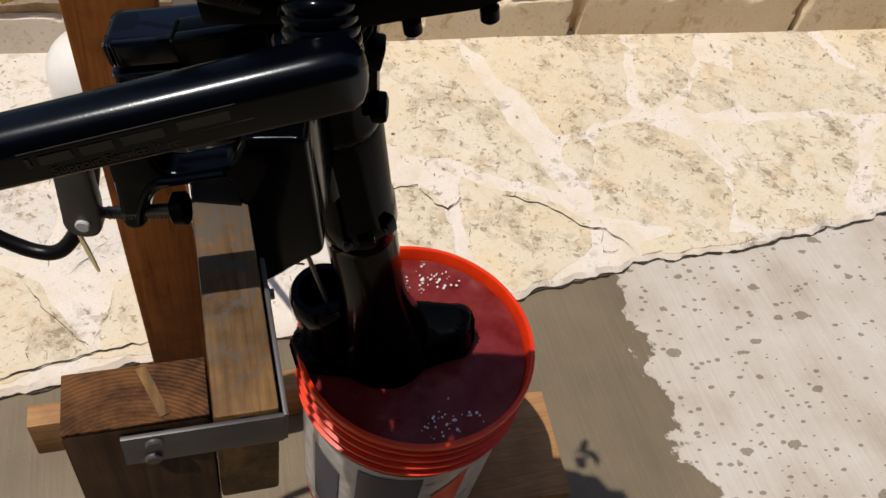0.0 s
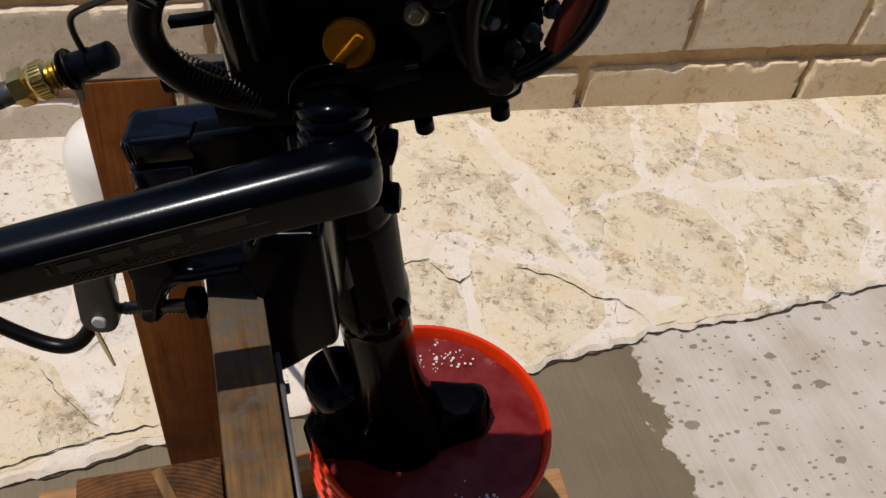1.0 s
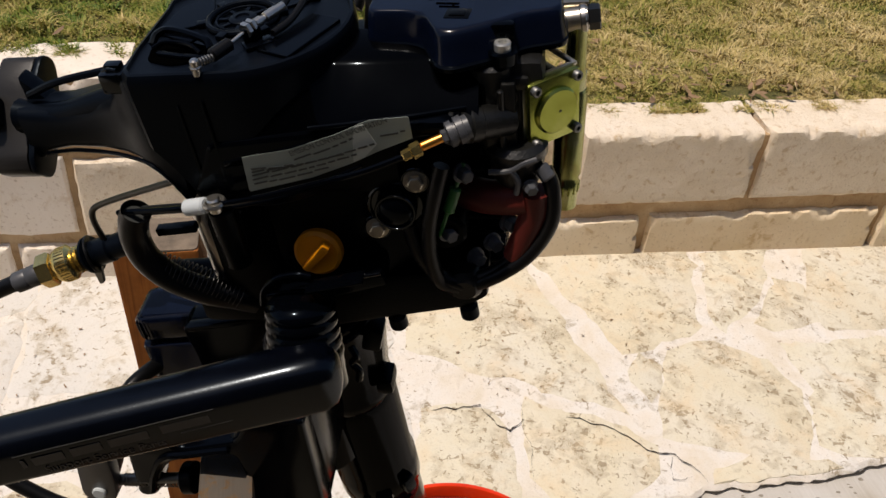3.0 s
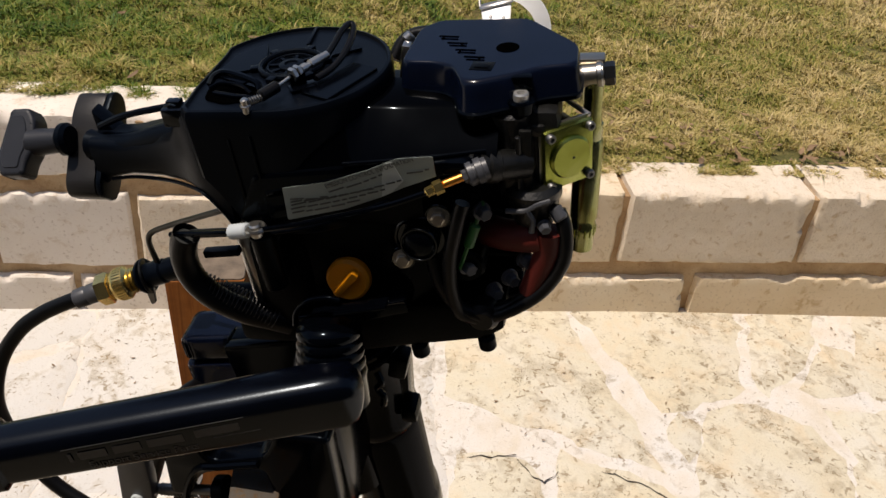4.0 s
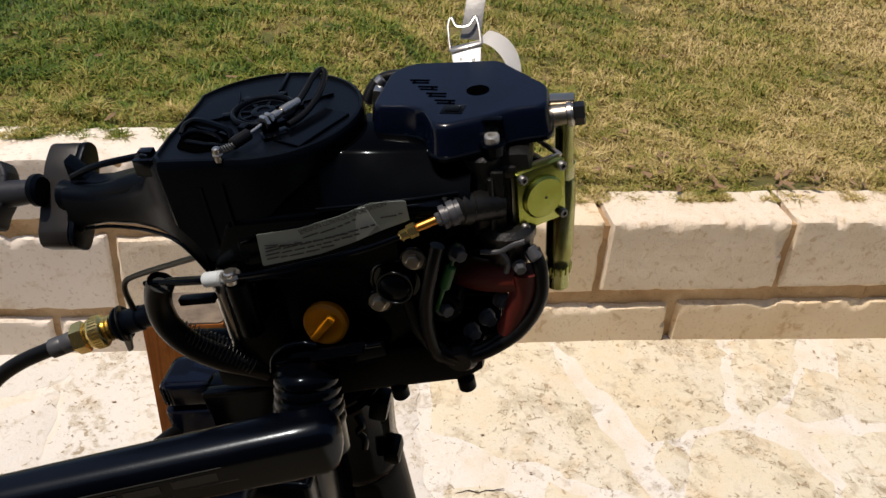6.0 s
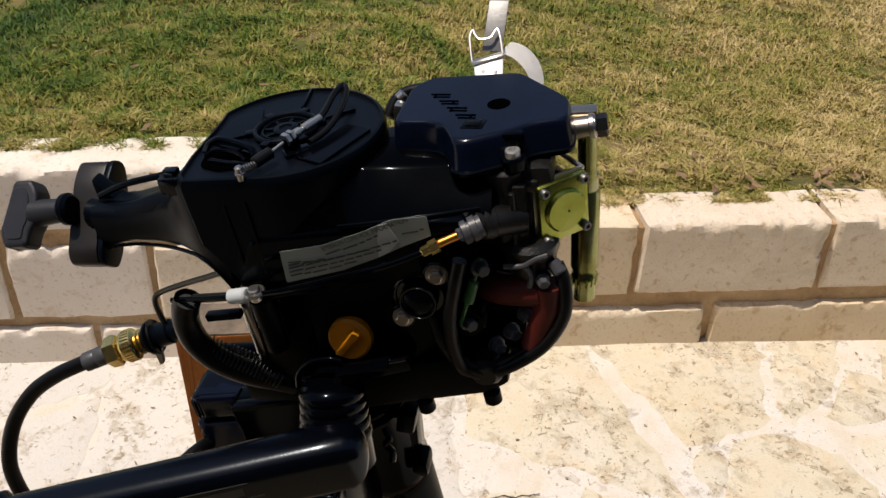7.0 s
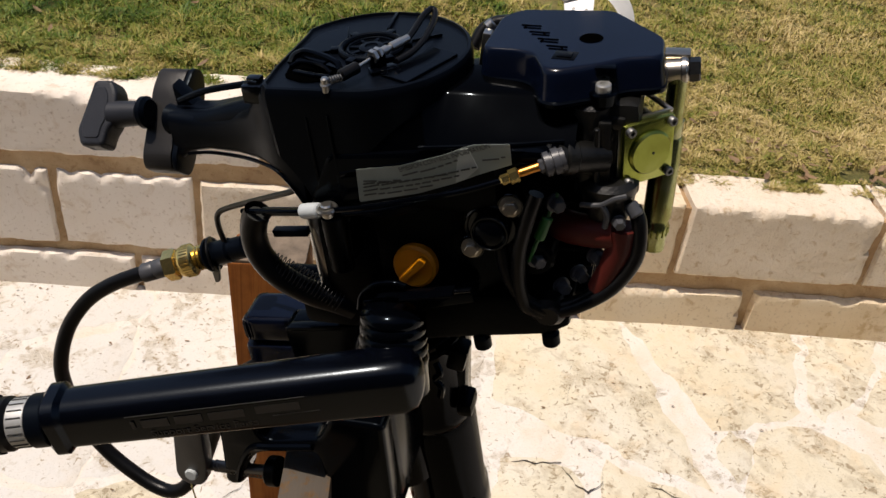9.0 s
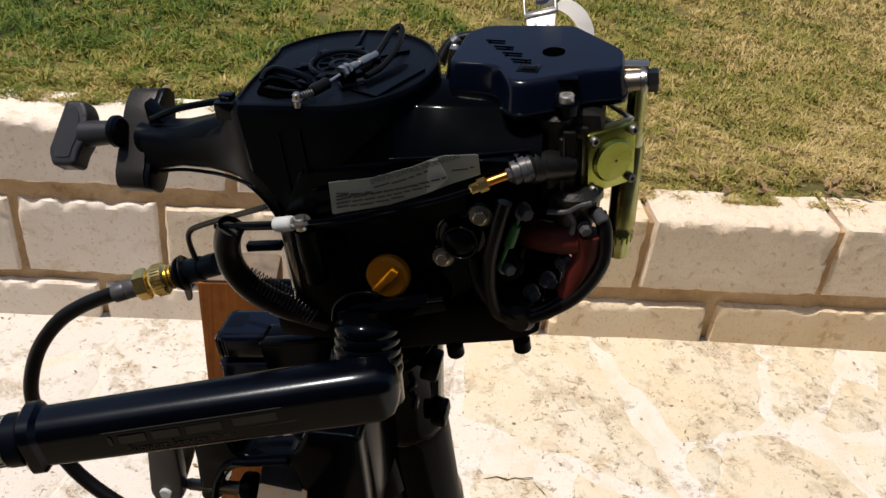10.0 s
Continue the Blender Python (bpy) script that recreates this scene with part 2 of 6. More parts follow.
def concrete_material():
    """Broom-finished slab: dry and pale, with a ragged wet patch and splash drops."""
    m, t, b, l = nodes_of("broomed_concrete")
    co = t.nodes.new("ShaderNodeTexCoord").outputs["Object"]
    sep = t.nodes.new("ShaderNodeSeparateXYZ")
    l.new(co, sep.inputs[0])
    mp = t.nodes.new("ShaderNodeMapping")
    mp.inputs["Rotation"].default_value = (0, 0, radians(-15))
    mp.inputs["Scale"].default_value = (150, 4, 1)
    l.new(co, mp.inputs[0])
    broom, blot, fine = noise_node(t, 1.0, 3, 0.6, mp.outputs[0]), noise_node(t, 5, 6, 0.6, co), noise_node(t, 240, 3, 0.6, co)
    dry = ramp_node(t, blot.outputs[0], [(0.34, (0.38, 0.335, 0.268)), (0.47, (0.485, 0.450, 0.395)), (0.62, (0.560, 0.538, 0.500))]).outputs[0]
    dry = mix_node(t, 0.30, dry, ramp_node(t, broom.outputs[0], [(0.25, (0.36, 0.32, 0.265)), (0.75, (0.58, 0.55, 0.50))]).outputs[0])
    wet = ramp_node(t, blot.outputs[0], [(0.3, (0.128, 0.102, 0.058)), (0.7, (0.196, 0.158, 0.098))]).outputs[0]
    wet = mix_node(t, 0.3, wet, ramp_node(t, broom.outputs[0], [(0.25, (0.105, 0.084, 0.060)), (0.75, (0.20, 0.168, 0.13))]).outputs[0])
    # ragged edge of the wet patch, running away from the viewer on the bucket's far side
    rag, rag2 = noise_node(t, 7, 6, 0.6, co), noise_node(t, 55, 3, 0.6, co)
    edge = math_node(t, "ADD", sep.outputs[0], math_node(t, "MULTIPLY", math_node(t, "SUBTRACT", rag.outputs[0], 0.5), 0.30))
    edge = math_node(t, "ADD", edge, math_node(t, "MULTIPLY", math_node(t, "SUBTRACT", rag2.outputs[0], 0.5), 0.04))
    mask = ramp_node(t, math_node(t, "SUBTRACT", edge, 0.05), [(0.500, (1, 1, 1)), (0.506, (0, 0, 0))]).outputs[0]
    # splashed water round the bucket, stretched over unseen ground to darken the motor's reflections
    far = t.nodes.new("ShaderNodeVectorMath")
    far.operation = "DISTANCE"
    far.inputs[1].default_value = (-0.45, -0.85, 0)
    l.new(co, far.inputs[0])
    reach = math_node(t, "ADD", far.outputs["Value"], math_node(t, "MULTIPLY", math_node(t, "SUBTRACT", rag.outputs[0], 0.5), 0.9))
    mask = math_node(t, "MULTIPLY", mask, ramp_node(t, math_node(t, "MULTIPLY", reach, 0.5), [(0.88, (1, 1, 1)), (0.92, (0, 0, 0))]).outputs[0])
    squash = t.nodes.new("ShaderNodeMapping")
    squash.inputs["Rotation"].default_value, squash.inputs["Scale"].default_value = (0, 0, radians(-8)), (0.9, 1.5, 1)
    l.new(co, squash.inputs[0])
    vor = t.nodes.new("ShaderNodeTexVoronoi")
    vor.inputs["Scale"].default_value = 24
    wob = noise_node(t, 90, 2, 0.5, co)
    l.new(mix_node(t, 0.012, squash.outputs[0], wob.outputs[1], "ADD"), vor.inputs["Vector"])
    csep = t.nodes.new("ShaderNodeSeparateColor")
    l.new(vor.outputs["Color"], csep.inputs[0])
    big_drop = math_node(t, "MULTIPLY", math_node(t, "POWER", csep.outputs[0], 2.8), 0.46)
    drop = math_node(t, "LESS_THAN", vor.outputs["Distance"], big_drop)
    drift = noise_node(t, 4.5, 3, 0.5, co)
    thinning = math_node(t, "ADD", math_node(t, "MULTIPLY", math_node(t, "SUBTRACT", sep.outputs[0], 0.50), 0.95), math_node(t, "MULTIPLY", math_node(t, "SUBTRACT", 0.52, drift.outputs[0]), 2.2))
    drop = math_node(t, "MULTIPLY", drop, math_node(t, "GREATER_THAN", csep.outputs[1], thinning))
    vor2 = t.nodes.new("ShaderNodeTexVoronoi")
    vor2.inputs["Scale"].default_value = 62
    l.new(mix_node(t, 0.006, squash.outputs[0], wob.outputs[1], "ADD"), vor2.inputs["Vector"])
    csep2 = t.nodes.new("ShaderNodeSeparateColor")
    l.new(vor2.outputs["Color"], csep2.inputs[0])
    small = math_node(t, "LESS_THAN", vor2.outputs["Distance"], math_node(t, "MULTIPLY", math_node(t, "POWER", csep2.outputs[0], 2.0), 0.42))
    small = math_node(t, "MULTIPLY", small, math_node(t, "GREATER_THAN", csep2.outputs[1], thinning))
    drop = math_node(t, "MAXIMUM", drop, small)
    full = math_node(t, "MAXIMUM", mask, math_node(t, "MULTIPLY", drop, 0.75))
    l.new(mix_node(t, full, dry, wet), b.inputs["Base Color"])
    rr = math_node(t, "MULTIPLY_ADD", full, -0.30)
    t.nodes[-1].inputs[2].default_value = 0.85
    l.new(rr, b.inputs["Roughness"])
    h = math_node(t, "ADD", math_node(t, "MULTIPLY", broom.outputs[0], 1.0), math_node(t, "MULTIPLY", fine.outputs[0], 0.5))
    bump_node(t, b, h, 0.4, 0.0022)
    return m


def stone_material(name, cols, pit, scale=1.0, random_tint=0.0, rough=0.85, bump=0.5, dist=0.004):
    """Pale limestone: broad tint, stains, pits."""
    m, t, b, l = nodes_of(name)
    geo = t.nodes.new("ShaderNodeNewGeometry")
    co = geo.outputs["Position"]
    info = t.nodes.new("ShaderNodeObjectInfo")
    big, mid, fine = noise_node(t, 5 * scale, 6, 0.62, co, 0.4), noise_node(t, 26 * scale, 6, 0.65, co, 0.5), noise_node(t, 130 * scale, 4, 0.6, co)
    c = ramp_node(t, big.outputs[0], [(0.30, cols[0]), (0.52, cols[1]), (0.72, cols[2])]).outputs[0]
    spots = ramp_node(t, mid.outputs[0], [(0.30, (1, 1, 1)), (0.56, (1, 1, 1)), (0.66, pit)]).outputs[0]
    c = mix_node(t, 0.8, c, spots, "MULTIPLY")
    speck = ramp_node(t, fine.outputs[0], [(0.30, (0.55, 0.47, 0.38)), (0.42, (1, 1, 1))]).outputs[0]
    c = mix_node(t, 0.6, c, speck, "MULTIPLY")
    if random_tint:
        tint = ramp_node(t, info.outputs["Random"], [(0.0, (1, 1, 1)), (0.5, (1 - random_tint * 0.3, 1 - random_tint * 0.55, 1 - random_tint)), (1.0, (1 - random_tint * 0.7, 1 - random_tint * 0.7, 1 - random_tint * 0.7))]).outputs[0]
        c = mix_node(t, 1.0, c, tint, "MULTIPLY")
    l.new(c, b.inputs["Base Color"])
    b.inputs["Roughness"].default_value = rough
    b.inputs["Specular IOR Level"].default_value = 0.25
    h = math_node(t, "ADD", mid.outputs[0], math_node(t, "MULTIPLY", fine.outputs[0], 0.5))
    bump_node(t, b, h, bump, dist)
    return m


def flag_material(name="cream_flagstone", joint=False, bleach=None):
    """Cream limestone, mottled with grey-brown lichen and dirt in clusters; the joint is whiter and cleaner."""
    m, t, b, l = nodes_of(name)
    co = t.nodes.new("ShaderNodeNewGeometry").outputs["Position"]
    info = t.nodes.new("ShaderNodeObjectInfo")
    big, area, mott, fine = noise_node(t, 4.5, 6, 0.65, co, 0.4), noise_node(t, 9, 5, 0.6, co, 0.5), noise_node(t, 30, 6, 0.66, co, 0.6), noise_node(t, 190, 4, 0.7, co)
    flake = noise_node(t, 62, 4, 0.62, co, 0.9)
    if joint:
        c = ramp_node(t, area.outputs[0], [(0.32, (0.685, 0.615, 0.505)), (0.44, (0.725, 0.668, 0.585)), (0.57, (0.745, 0.708, 0.652)), (0.70, (0.665, 0.637, 0.59))]).outputs[0]
    else:
        c = ramp_node(t, big.outputs[0], [(0.27, (0.66, 0.58, 0.43)), (0.45, (0.69, 0.64, 0.51)), (0.60, (0.70, 0.66, 0.56)), (0.75, (0.67, 0.64, 0.56))]).outputs[0]
        c = mix_node(t, 1.0, c, ramp_node(t, info.outputs["Random"], [(0.0, (1, 1, 1)), (0.5, (0.99, 0.96, 0.90)), (1.0, (0.96, 0.96, 0.97))]).outputs[0], "MULTIPLY")
    if bleach:
        c = mix_node(t, 0.88, c, bleach)
    bias = math_node(t, "MULTIPLY", math_node(t, "SUBTRACT", area.outputs[0], 0.5), 0.9)
    shift = 0.075 if joint else 0.04 if bleach else 0.0
    dirt = math_node(t, "ADD", mott.outputs[0], bias)
    c = mix_node(t, ramp_node(t, dirt, [(0.49 + shift, (0, 0, 0)), (0.62 + shift, (0.48, 0.48, 0.48))]).outputs[0], c, (0.43, 0.36, 0.25))
    dark = math_node(t, "ADD", flake.outputs[0], math_node(t, "MULTIPLY", bias, 0.42))
    c = mix_node(t, ramp_node(t, dark, [(0.595 + shift * 0.6, (0, 0, 0)), (0.625 + shift * 0.6, (0.80, 0.80, 0.80))]).outputs[0], c, (0.30, 0.235, 0.15))
    warm = noise_node(t, 11, 4, 0.6, co, 0.8)
    tan = 0.16 if bleach or joint else 0.42
    c = mix_node(t, ramp_node(t, warm.outputs[0], [(0.50, (0, 0, 0)), (0.70, (tan, tan, tan))]).outputs[0], c, (0.70, 0.54, 0.34))
    mark = noise_node(t, 60, 3, 0.55, co, 2.6)
    thin = math_node(t, "ABSOLUTE", math_node(t, "SUBTRACT", mark.outputs[0], 0.5))
    thin = math_node(t, "ADD", thin, math_node(t, "MULTIPLY", math_node(t, "SUBTRACT", 0.62, math_node(t, "ADD", area.outputs[0], math_node(t, "MULTIPLY", math_node(t, "SUBTRACT", mott.outputs[0], 0.5), 0.8))), 0.20))
    c = mix_node(t, ramp_node(t, thin, [(0.003, (0.5, 0.5, 0.5)), (0.010, (0, 0, 0))]).outputs[0], c, (0.16, 0.13, 0.09))
    c = mix_node(t, 0.45, c, ramp_node(t, fine.outputs[0], [(0.28, (0.52, 0.45, 0.36)), (0.43, (1, 1, 1))]).outputs[0], "MULTIPLY")
    l.new(c, b.inputs["Base Color"])
    b.inputs["Roughness"].default_value, b.inputs["Specular IOR Level"].default_value = 0.85, 0.25
    bump_node(t, b, math_node(t, "ADD", mott.outputs[0], math_node(t, "MULTIPLY", fine.outputs[0], 0.5)), 0.6, 0.005)
    return m


def grass_material():
    m, t, b, l = nodes_of("mixed_green_and_straw_grass")
    geo = t.nodes.new("ShaderNodeNewGeometry")
    sep = t.nodes.new("ShaderNodeSeparateXYZ")
    l.new(geo.outputs["Position"], sep.inputs[0])
    patch, tuft = noise_node(t, 2.0, 5, 0.65, geo.outputs["Position"]), noise_node(t, 13, 4, 0.65, geo.outputs["Position"])
    v = math_node(t, "ADD", math_node(t, "MULTIPLY", patch.outputs[0], 1.45), math_node(t, "MULTIPLY", geo.outputs["Random Per Island"], 0.45))
    v = math_node(t, "ADD", v, math_node(t, "MULTIPLY", tuft.outputs[0], 1.15))
    v = math_node(t, "ADD", v, math_node(t, "MULTIPLY_ADD", sep.outputs[0], 0.165))
    t.nodes[-2].inputs[2].default_value = -0.325
    # drier towards the wall's edge, where the soil is thin
    edge = math_node(t, "MULTIPLY", math_node(t, "MAXIMUM", math_node(t, "SUBTRACT", 1.75, sep.outputs[1]), 0.0), 0.28)
    v = math_node(t, "ADD", v, edge)
    c = ramp_node(t, math_node(t, "MULTIPLY", v, 0.5), [(0.36, (0.022, 0.070, 0.004)), (0.50, (0.085, 0.150, 0.010)), (0.61, (0.22, 0.225, 0.035)), (0.74, (0.42, 0.325, 0.105)), (0.88, (0.62, 0.48, 0.23))]).outputs[0]
    l.new(c, b.inputs["Base Color"])
    b.inputs["Roughness"].default_value = 0.55
    b.inputs["Specular IOR Level"].default_value = 0.25
    return m


def thatch_material():
    m, t, b, l = nodes_of("dry_thatch_soil")
    geo = t.nodes.new("ShaderNodeNewGeometry")
    a, f = noise_node(t, 4, 6, 0.65, geo.outputs["Position"]), noise_node(t, 160, 4, 0.7, geo.outputs["Position"])
    c = ramp_node(t, a.outputs[0], [(0.35, (0.09, 0.11, 0.020)), (0.6, (0.26, 0.21, 0.075))]).outputs[0]
    l.new(mix_node(t, 0.7, c, ramp_node(t, f.outputs[0], [(0.35, (0.22, 0.21, 0.17)), (0.62, (1.15, 1.05, 0.92))]).outputs[0], "MULTIPLY"), b.inputs["Base Color"])
    b.inputs["Roughness"].default_value = 0.9
    bump_node(t, b, f.outputs[0], 0.8, 0.01)
    return m


ORANGE = orange_plastic()
WATER = water_material()
CONCRETE = concrete_material()
FLAG = flag_material()
FLAG_WHITE = flag_material("white_flagstone", False, (0.675, 0.655, 0.622))
GROUT = flag_material("white_grout", True)
BLOCK = stone_material("limestone_block", [(0.78, 0.69, 0.58), (0.83, 0.75, 0.655), (0.86, 0.79, 0.70)], (0.84, 0.78, 0.70), 0.8, 0.09, bump=0.5)
BLOCK_TAN = stone_material("tan_limestone_block", [(0.74, 0.605, 0.42), (0.82, 0.69, 0.51), (0.84, 0.735, 0.57)], (0.74, 0.64, 0.50), 0.9, 0.12, bump=0.6)
BLOCK_ROUGH = stone_material("pitted_limestone_block", [(0.78, 0.665, 0.515), (0.83, 0.725, 0.585), (0.86, 0.76, 0.635)], (0.74, 0.64, 0.50), 1.9, 0.08, bump=0.9, dist=0.005)
MORTAR = stone_material("brown_mortar", [(0.30, 0.185, 0.095), (0.42, 0.285, 0.155), (0.54, 0.40, 0.25)], (0.7, 0.65, 0.6), 1.4, 0.0, bump=0.8)
CRACK = plain("dark_crack_dirt", (0.030, 0.024, 0.018), 0.95, vary=0.4, bump=0.3)
GRASS = grass_material()
THATCH = thatch_material()
WOOD_PALE = worn_bar_wood()
END_GRAIN = end_grain()
WOOD_BROWN = wood("redwood_stained_lumber", (0.17, 0.048, 0.008), (0.33, 0.108, 0.020), (0.42, 0.155, 0.034), "Z", stain=0.5)
WOOD_DARK = wood("dark_weathered_lumber", (0.040, 0.020, 0.010), (0.075, 0.037, 0.017), (0.110, 0.058, 0.029), "Z", stain=0.5)
WOOD_FOOT = wood("tan_lumber", (0.26, 0.13, 0.052), (0.38, 0.205, 0.09), (0.46, 0.27, 0.13), "X", stain=0.7)
POST_TOP = plain("weathered_post_top", (0.165, 0.125, 0.088), 0.85, vary=0.45, bump=0.5, grain=160, wear=45, dist=0.002)
LEAF = plain("dry_leaf", (0.24, 0.15, 0.08), 0.8, vary=0.4, bump=0.3, grain=300)


# ---------------------------------------------------------------- mesh helpers
def finish(bm, angle=38):
    bmesh.ops.recalc_face_normals(bm, faces=bm.faces)
    lim = radians(angle)
    for f in bm.faces:
        f.smooth = True
    for e in bm.edges:
        if len(e.link_faces) == 2 and e.calc_face_angle(0) > lim:
            e.smooth = False
    return bm


def mesh_of(name, bm, material):
    me = bpy.data.meshes.new(name)
    finish(bm).to_mesh(me)
    bm.free()
    me.materials.append(material)
    return me


def part(name, bm, material, parent, label=""):
    ob = new(name, mesh_of(name, bm, material))
    ob.parent = parent
    return tagged(ob, label)


def thing(name, m, label, category, group=""):
    ob = new(name)
    ob.empty_display_size = 0.05
    ob.matrix_world = m
    return tagged(ob, label, category, group)


def join(*bms):
    out = bms[0]
    for b in bms[1:]:
        me = bpy.data.meshes.new("tmp")
        b.to_mesh(me)
        out.from_mesh(me)
        bpy.data.meshes.remove(me)
        b.free()
    return out


def box(c, s, bev=0.002, rot=(0, 0, 0), seg=2):
    bm = bmesh.new()
    bmesh.ops.create_cube(bm, size=1, matrix=Matrix.Diagonal((*s, 1)))
    if bev:
        bmesh.ops.bevel(bm, geom=bm.edges[:], offset=bev, segments=seg, affect="EDGES", profile=0.6)
    bm.transform(pose(*c, *rot))
    return bm


def prism(pts, z0, z1, bev=0.002, seg=2, top=None):
    """A polygon in x, y drawn up from z0 to z1; top: scale of the upper face about its middle."""
    bm = bmesh.new()
    cx, cy = sum(p[0] for p in pts) / len(pts), sum(p[1] for p in pts) / len(pts)
    lo = [bm.verts.new((x, y, z0)) for x, y in pts]
    k = top or 1.0
    hi = [bm.verts.new((cx + (x - cx) * k, cy + (y - cy) * k, z1)) for x, y in pts]
    bm.faces.new(lo[::-1]), bm.faces.new(hi)
    for i in range(len(pts)):
        j = (i + 1) % len(pts)
        bm.faces.new((lo[i], lo[j], hi[j], hi[i]))
    bmesh.ops.recalc_face_normals(bm, faces=bm.faces)
    if bev:
        bmesh.ops.bevel(bm, geom=bm.edges[:], offset=bev, segments=seg, affect="EDGES", profile=0.6)
    return bm


def plate(pts, y0, y1, bev=0.0015, seg=2):
    """A polygon in x, z drawn back from y0 to y1."""
    bm = prism(pts, y0, y1, bev, seg)
    bm.transform(Matrix(((1, 0, 0, 0), (0, 0, 1, 0), (0, 1, 0, 0), (0, 0, 0, 1))))
    return bm


def rounded(pts, r, n=5):
    """The polygon with its corners rounded."""
    out = []
    for i, p in enumerate(pts):
        a, b = Vector(pts[i - 1]) - Vector(p), Vector(pts[(i + 1) % len(pts)]) - Vector(p)
        d = min(r, a.length * 0.45, b.length * 0.45)
        s, e = Vector(p) + a.normalized() * d, Vector(p) + b.normalized() * d
        for k in range(n + 1):
            u = k / n
            out.append(tuple(s * (1 - u) ** 2 + Vector(p) * 2 * u * (1 - u) + e * u ** 2))
    return out


def lathe(profile, m=None, seg=40, cap=True):
    bm = bmesh.new()
    rings = []
    for r, z in profile:
        rings.append([bm.verts.new((r * math.cos(2 * math.pi * k / seg), r * math.sin(2 * math.pi * k / seg), z)) for k in range(seg)])
    for a, b in zip(rings, rings[1:]):
        for k in range(seg):
            bm.faces.new((a[k], a[(k + 1) % seg], b[(k + 1) % seg], b[k]))
    if cap:
        bm.faces.new(rings[0][::-1]), bm.faces.new(rings[-1])
    if m is not None:
        bm.transform(m)
    return bm


def along(p0, p1):
    """The pose with its z axis from p0 to p1."""
    d = Vector(p1) - Vector(p0)
    return Matrix.Translation(p0) @ d.to_track_quat("Z", "Y").to_matrix().to_4x4(), d.length


def rod(p0, p1, r, seg=20, bev=0.0008, r1=None):
    m, n = along(p0, p1)
    r1 = r1 or r
    bev = min(bev, n * 0.3, r * 0.4)
    return lathe([(r - bev, 0), (r, bev), (r1, n - bev), (r1 - bev, n)], m, seg)


def steps(p0, p1, profile, seg=24):
    """A turned piece along p0 to p1; profile: (share of the length, radius)."""
    m, n = along(p0, p1)
    return lathe([(r, s * n) for s, r in profile], m, seg)


def spline(pts, n=8):
    out, P = [], [Vector(p) for p in pts]
    P = [P[0] * 2 - P[1]] + P + [P[-1] * 2 - P[-2]]
    for i in range(1, len(P) - 2):
        a, b, c, d = P[i - 1:i + 3]
        for k in range(n):
            u = k / n
            out.append(0.5 * (2 * b + (c - a) * u + (2 * a - 5 * b + 4 * c - d) * u * u + (3 * b - a - 3 * c + d) * u ** 3))
    return out + [P[-2]]


def tube(pts, r, seg=10, n=8, smooth=True, hollow=False):
    path = spline(pts, n) if smooth else [Vector(p) for p in pts]
    bm, rings, side = bmesh.new(), [], None
    for i, p in enumerate(path):
        d = (path[min(i + 1, len(path) - 1)] - path[max(i - 1, 0)]).normalized()
        if side is None:
            side = d.orthogonal().normalized()
        side = (side - d * side.dot(d)).normalized()
        up = d.cross(side)
        rr = r(i / (len(path) - 1)) if callable(r) else r
        rings.append([bm.verts.new(p + (side * math.cos(2 * math.pi * k / seg) + up * math.sin(2 * math.pi * k / seg)) * rr) for k in range(seg)])
    for a, b in zip(rings, rings[1:]):
        for k in range(seg):
            bm.faces.new((a[k], a[(k + 1) % seg], b[(k + 1) % seg], b[k]))
    if not hollow:
        bm.faces.new(rings[0][::-1]), bm.faces.new(rings[-1])
    return bm


def ring(m, r, wire, seg=36, wseg=8):
    """A torus of radius r about m's z axis."""
    bm, rows = bmesh.new(), []
    for i in range(seg):
        a = 2 * math.pi * i / seg
        rows.append([bm.verts.new(((r + wire * math.cos(b)) * math.cos(a), (r + wire * math.cos(b)) * math.sin(a), wire * math.sin(b))) for b in (2 * math.pi * k / wseg for k in range(wseg))])
    for i in range(seg):
        a, b = rows[i], rows[(i + 1) % seg]
        for k in range(wseg):
            bm.faces.new((a[k], b[k], b[(k + 1) % wseg], a[(k + 1) % wseg]))
    bm.transform(m)
    return bm


def hex_bolt(p, d, r=0.005, h=0.004, washer=1.45):
    """A hex head with its washer at p, pointing along d."""
    p, d = Vector(p), Vector(d).normalized()
    m, _ = along(p, p + d)
    w = lathe([(r * washer, 0), (r * washer, h * 0.25), (r * 0.9, h * 0.3)], m, 20)
    hd = lathe([(r, h * 0.25), (r, h * 0.9), (r * 0.82, h)], m, 6)
    return join(w, hd)


def socket_screw(p, d, r=0.004, h=0.005):
    m, _ = along(p, Vector(p) + Vector(d))
    a = lathe([(r, 0), (r, h * 0.85), (r * 0.88, h), (r * 0.5, h), (r * 0.5, h * 0.5), (0.0003, h * 0.5)], m, 18)
    return a


# ---------------------------------------------------------------- setting: ground, walkway, wall, lawn
def edge_y(x):
    """Front edge of the flagstone walkway."""
    xs = (-3.0, -0.60, -0.355, 0.35, 0.605, 0.93, 1.29, 4.0)
    ys = (0.10, 0.255, 0.290, 0.330, 0.372, 0.392, 0.435, 0.72)
    y = float(np.interp(x, xs, ys))
    return y + 0.016 * noise.noise((x * 6, 1.3, 0)) + 0.012 * noise.noise((x * 22, 7.1, 0)) + 0.006 * noise.noise((x * 70, 3.7, 0))


def walk_z(x, y):
    """The walkway's fall: it rises a little towards the wall, less so further along."""
    return 0.056 * max(0.0, y - 0.55) * (1.06 - 0.55 * min(1.0, max(0.0, (x - 0.55) / 0.75)))


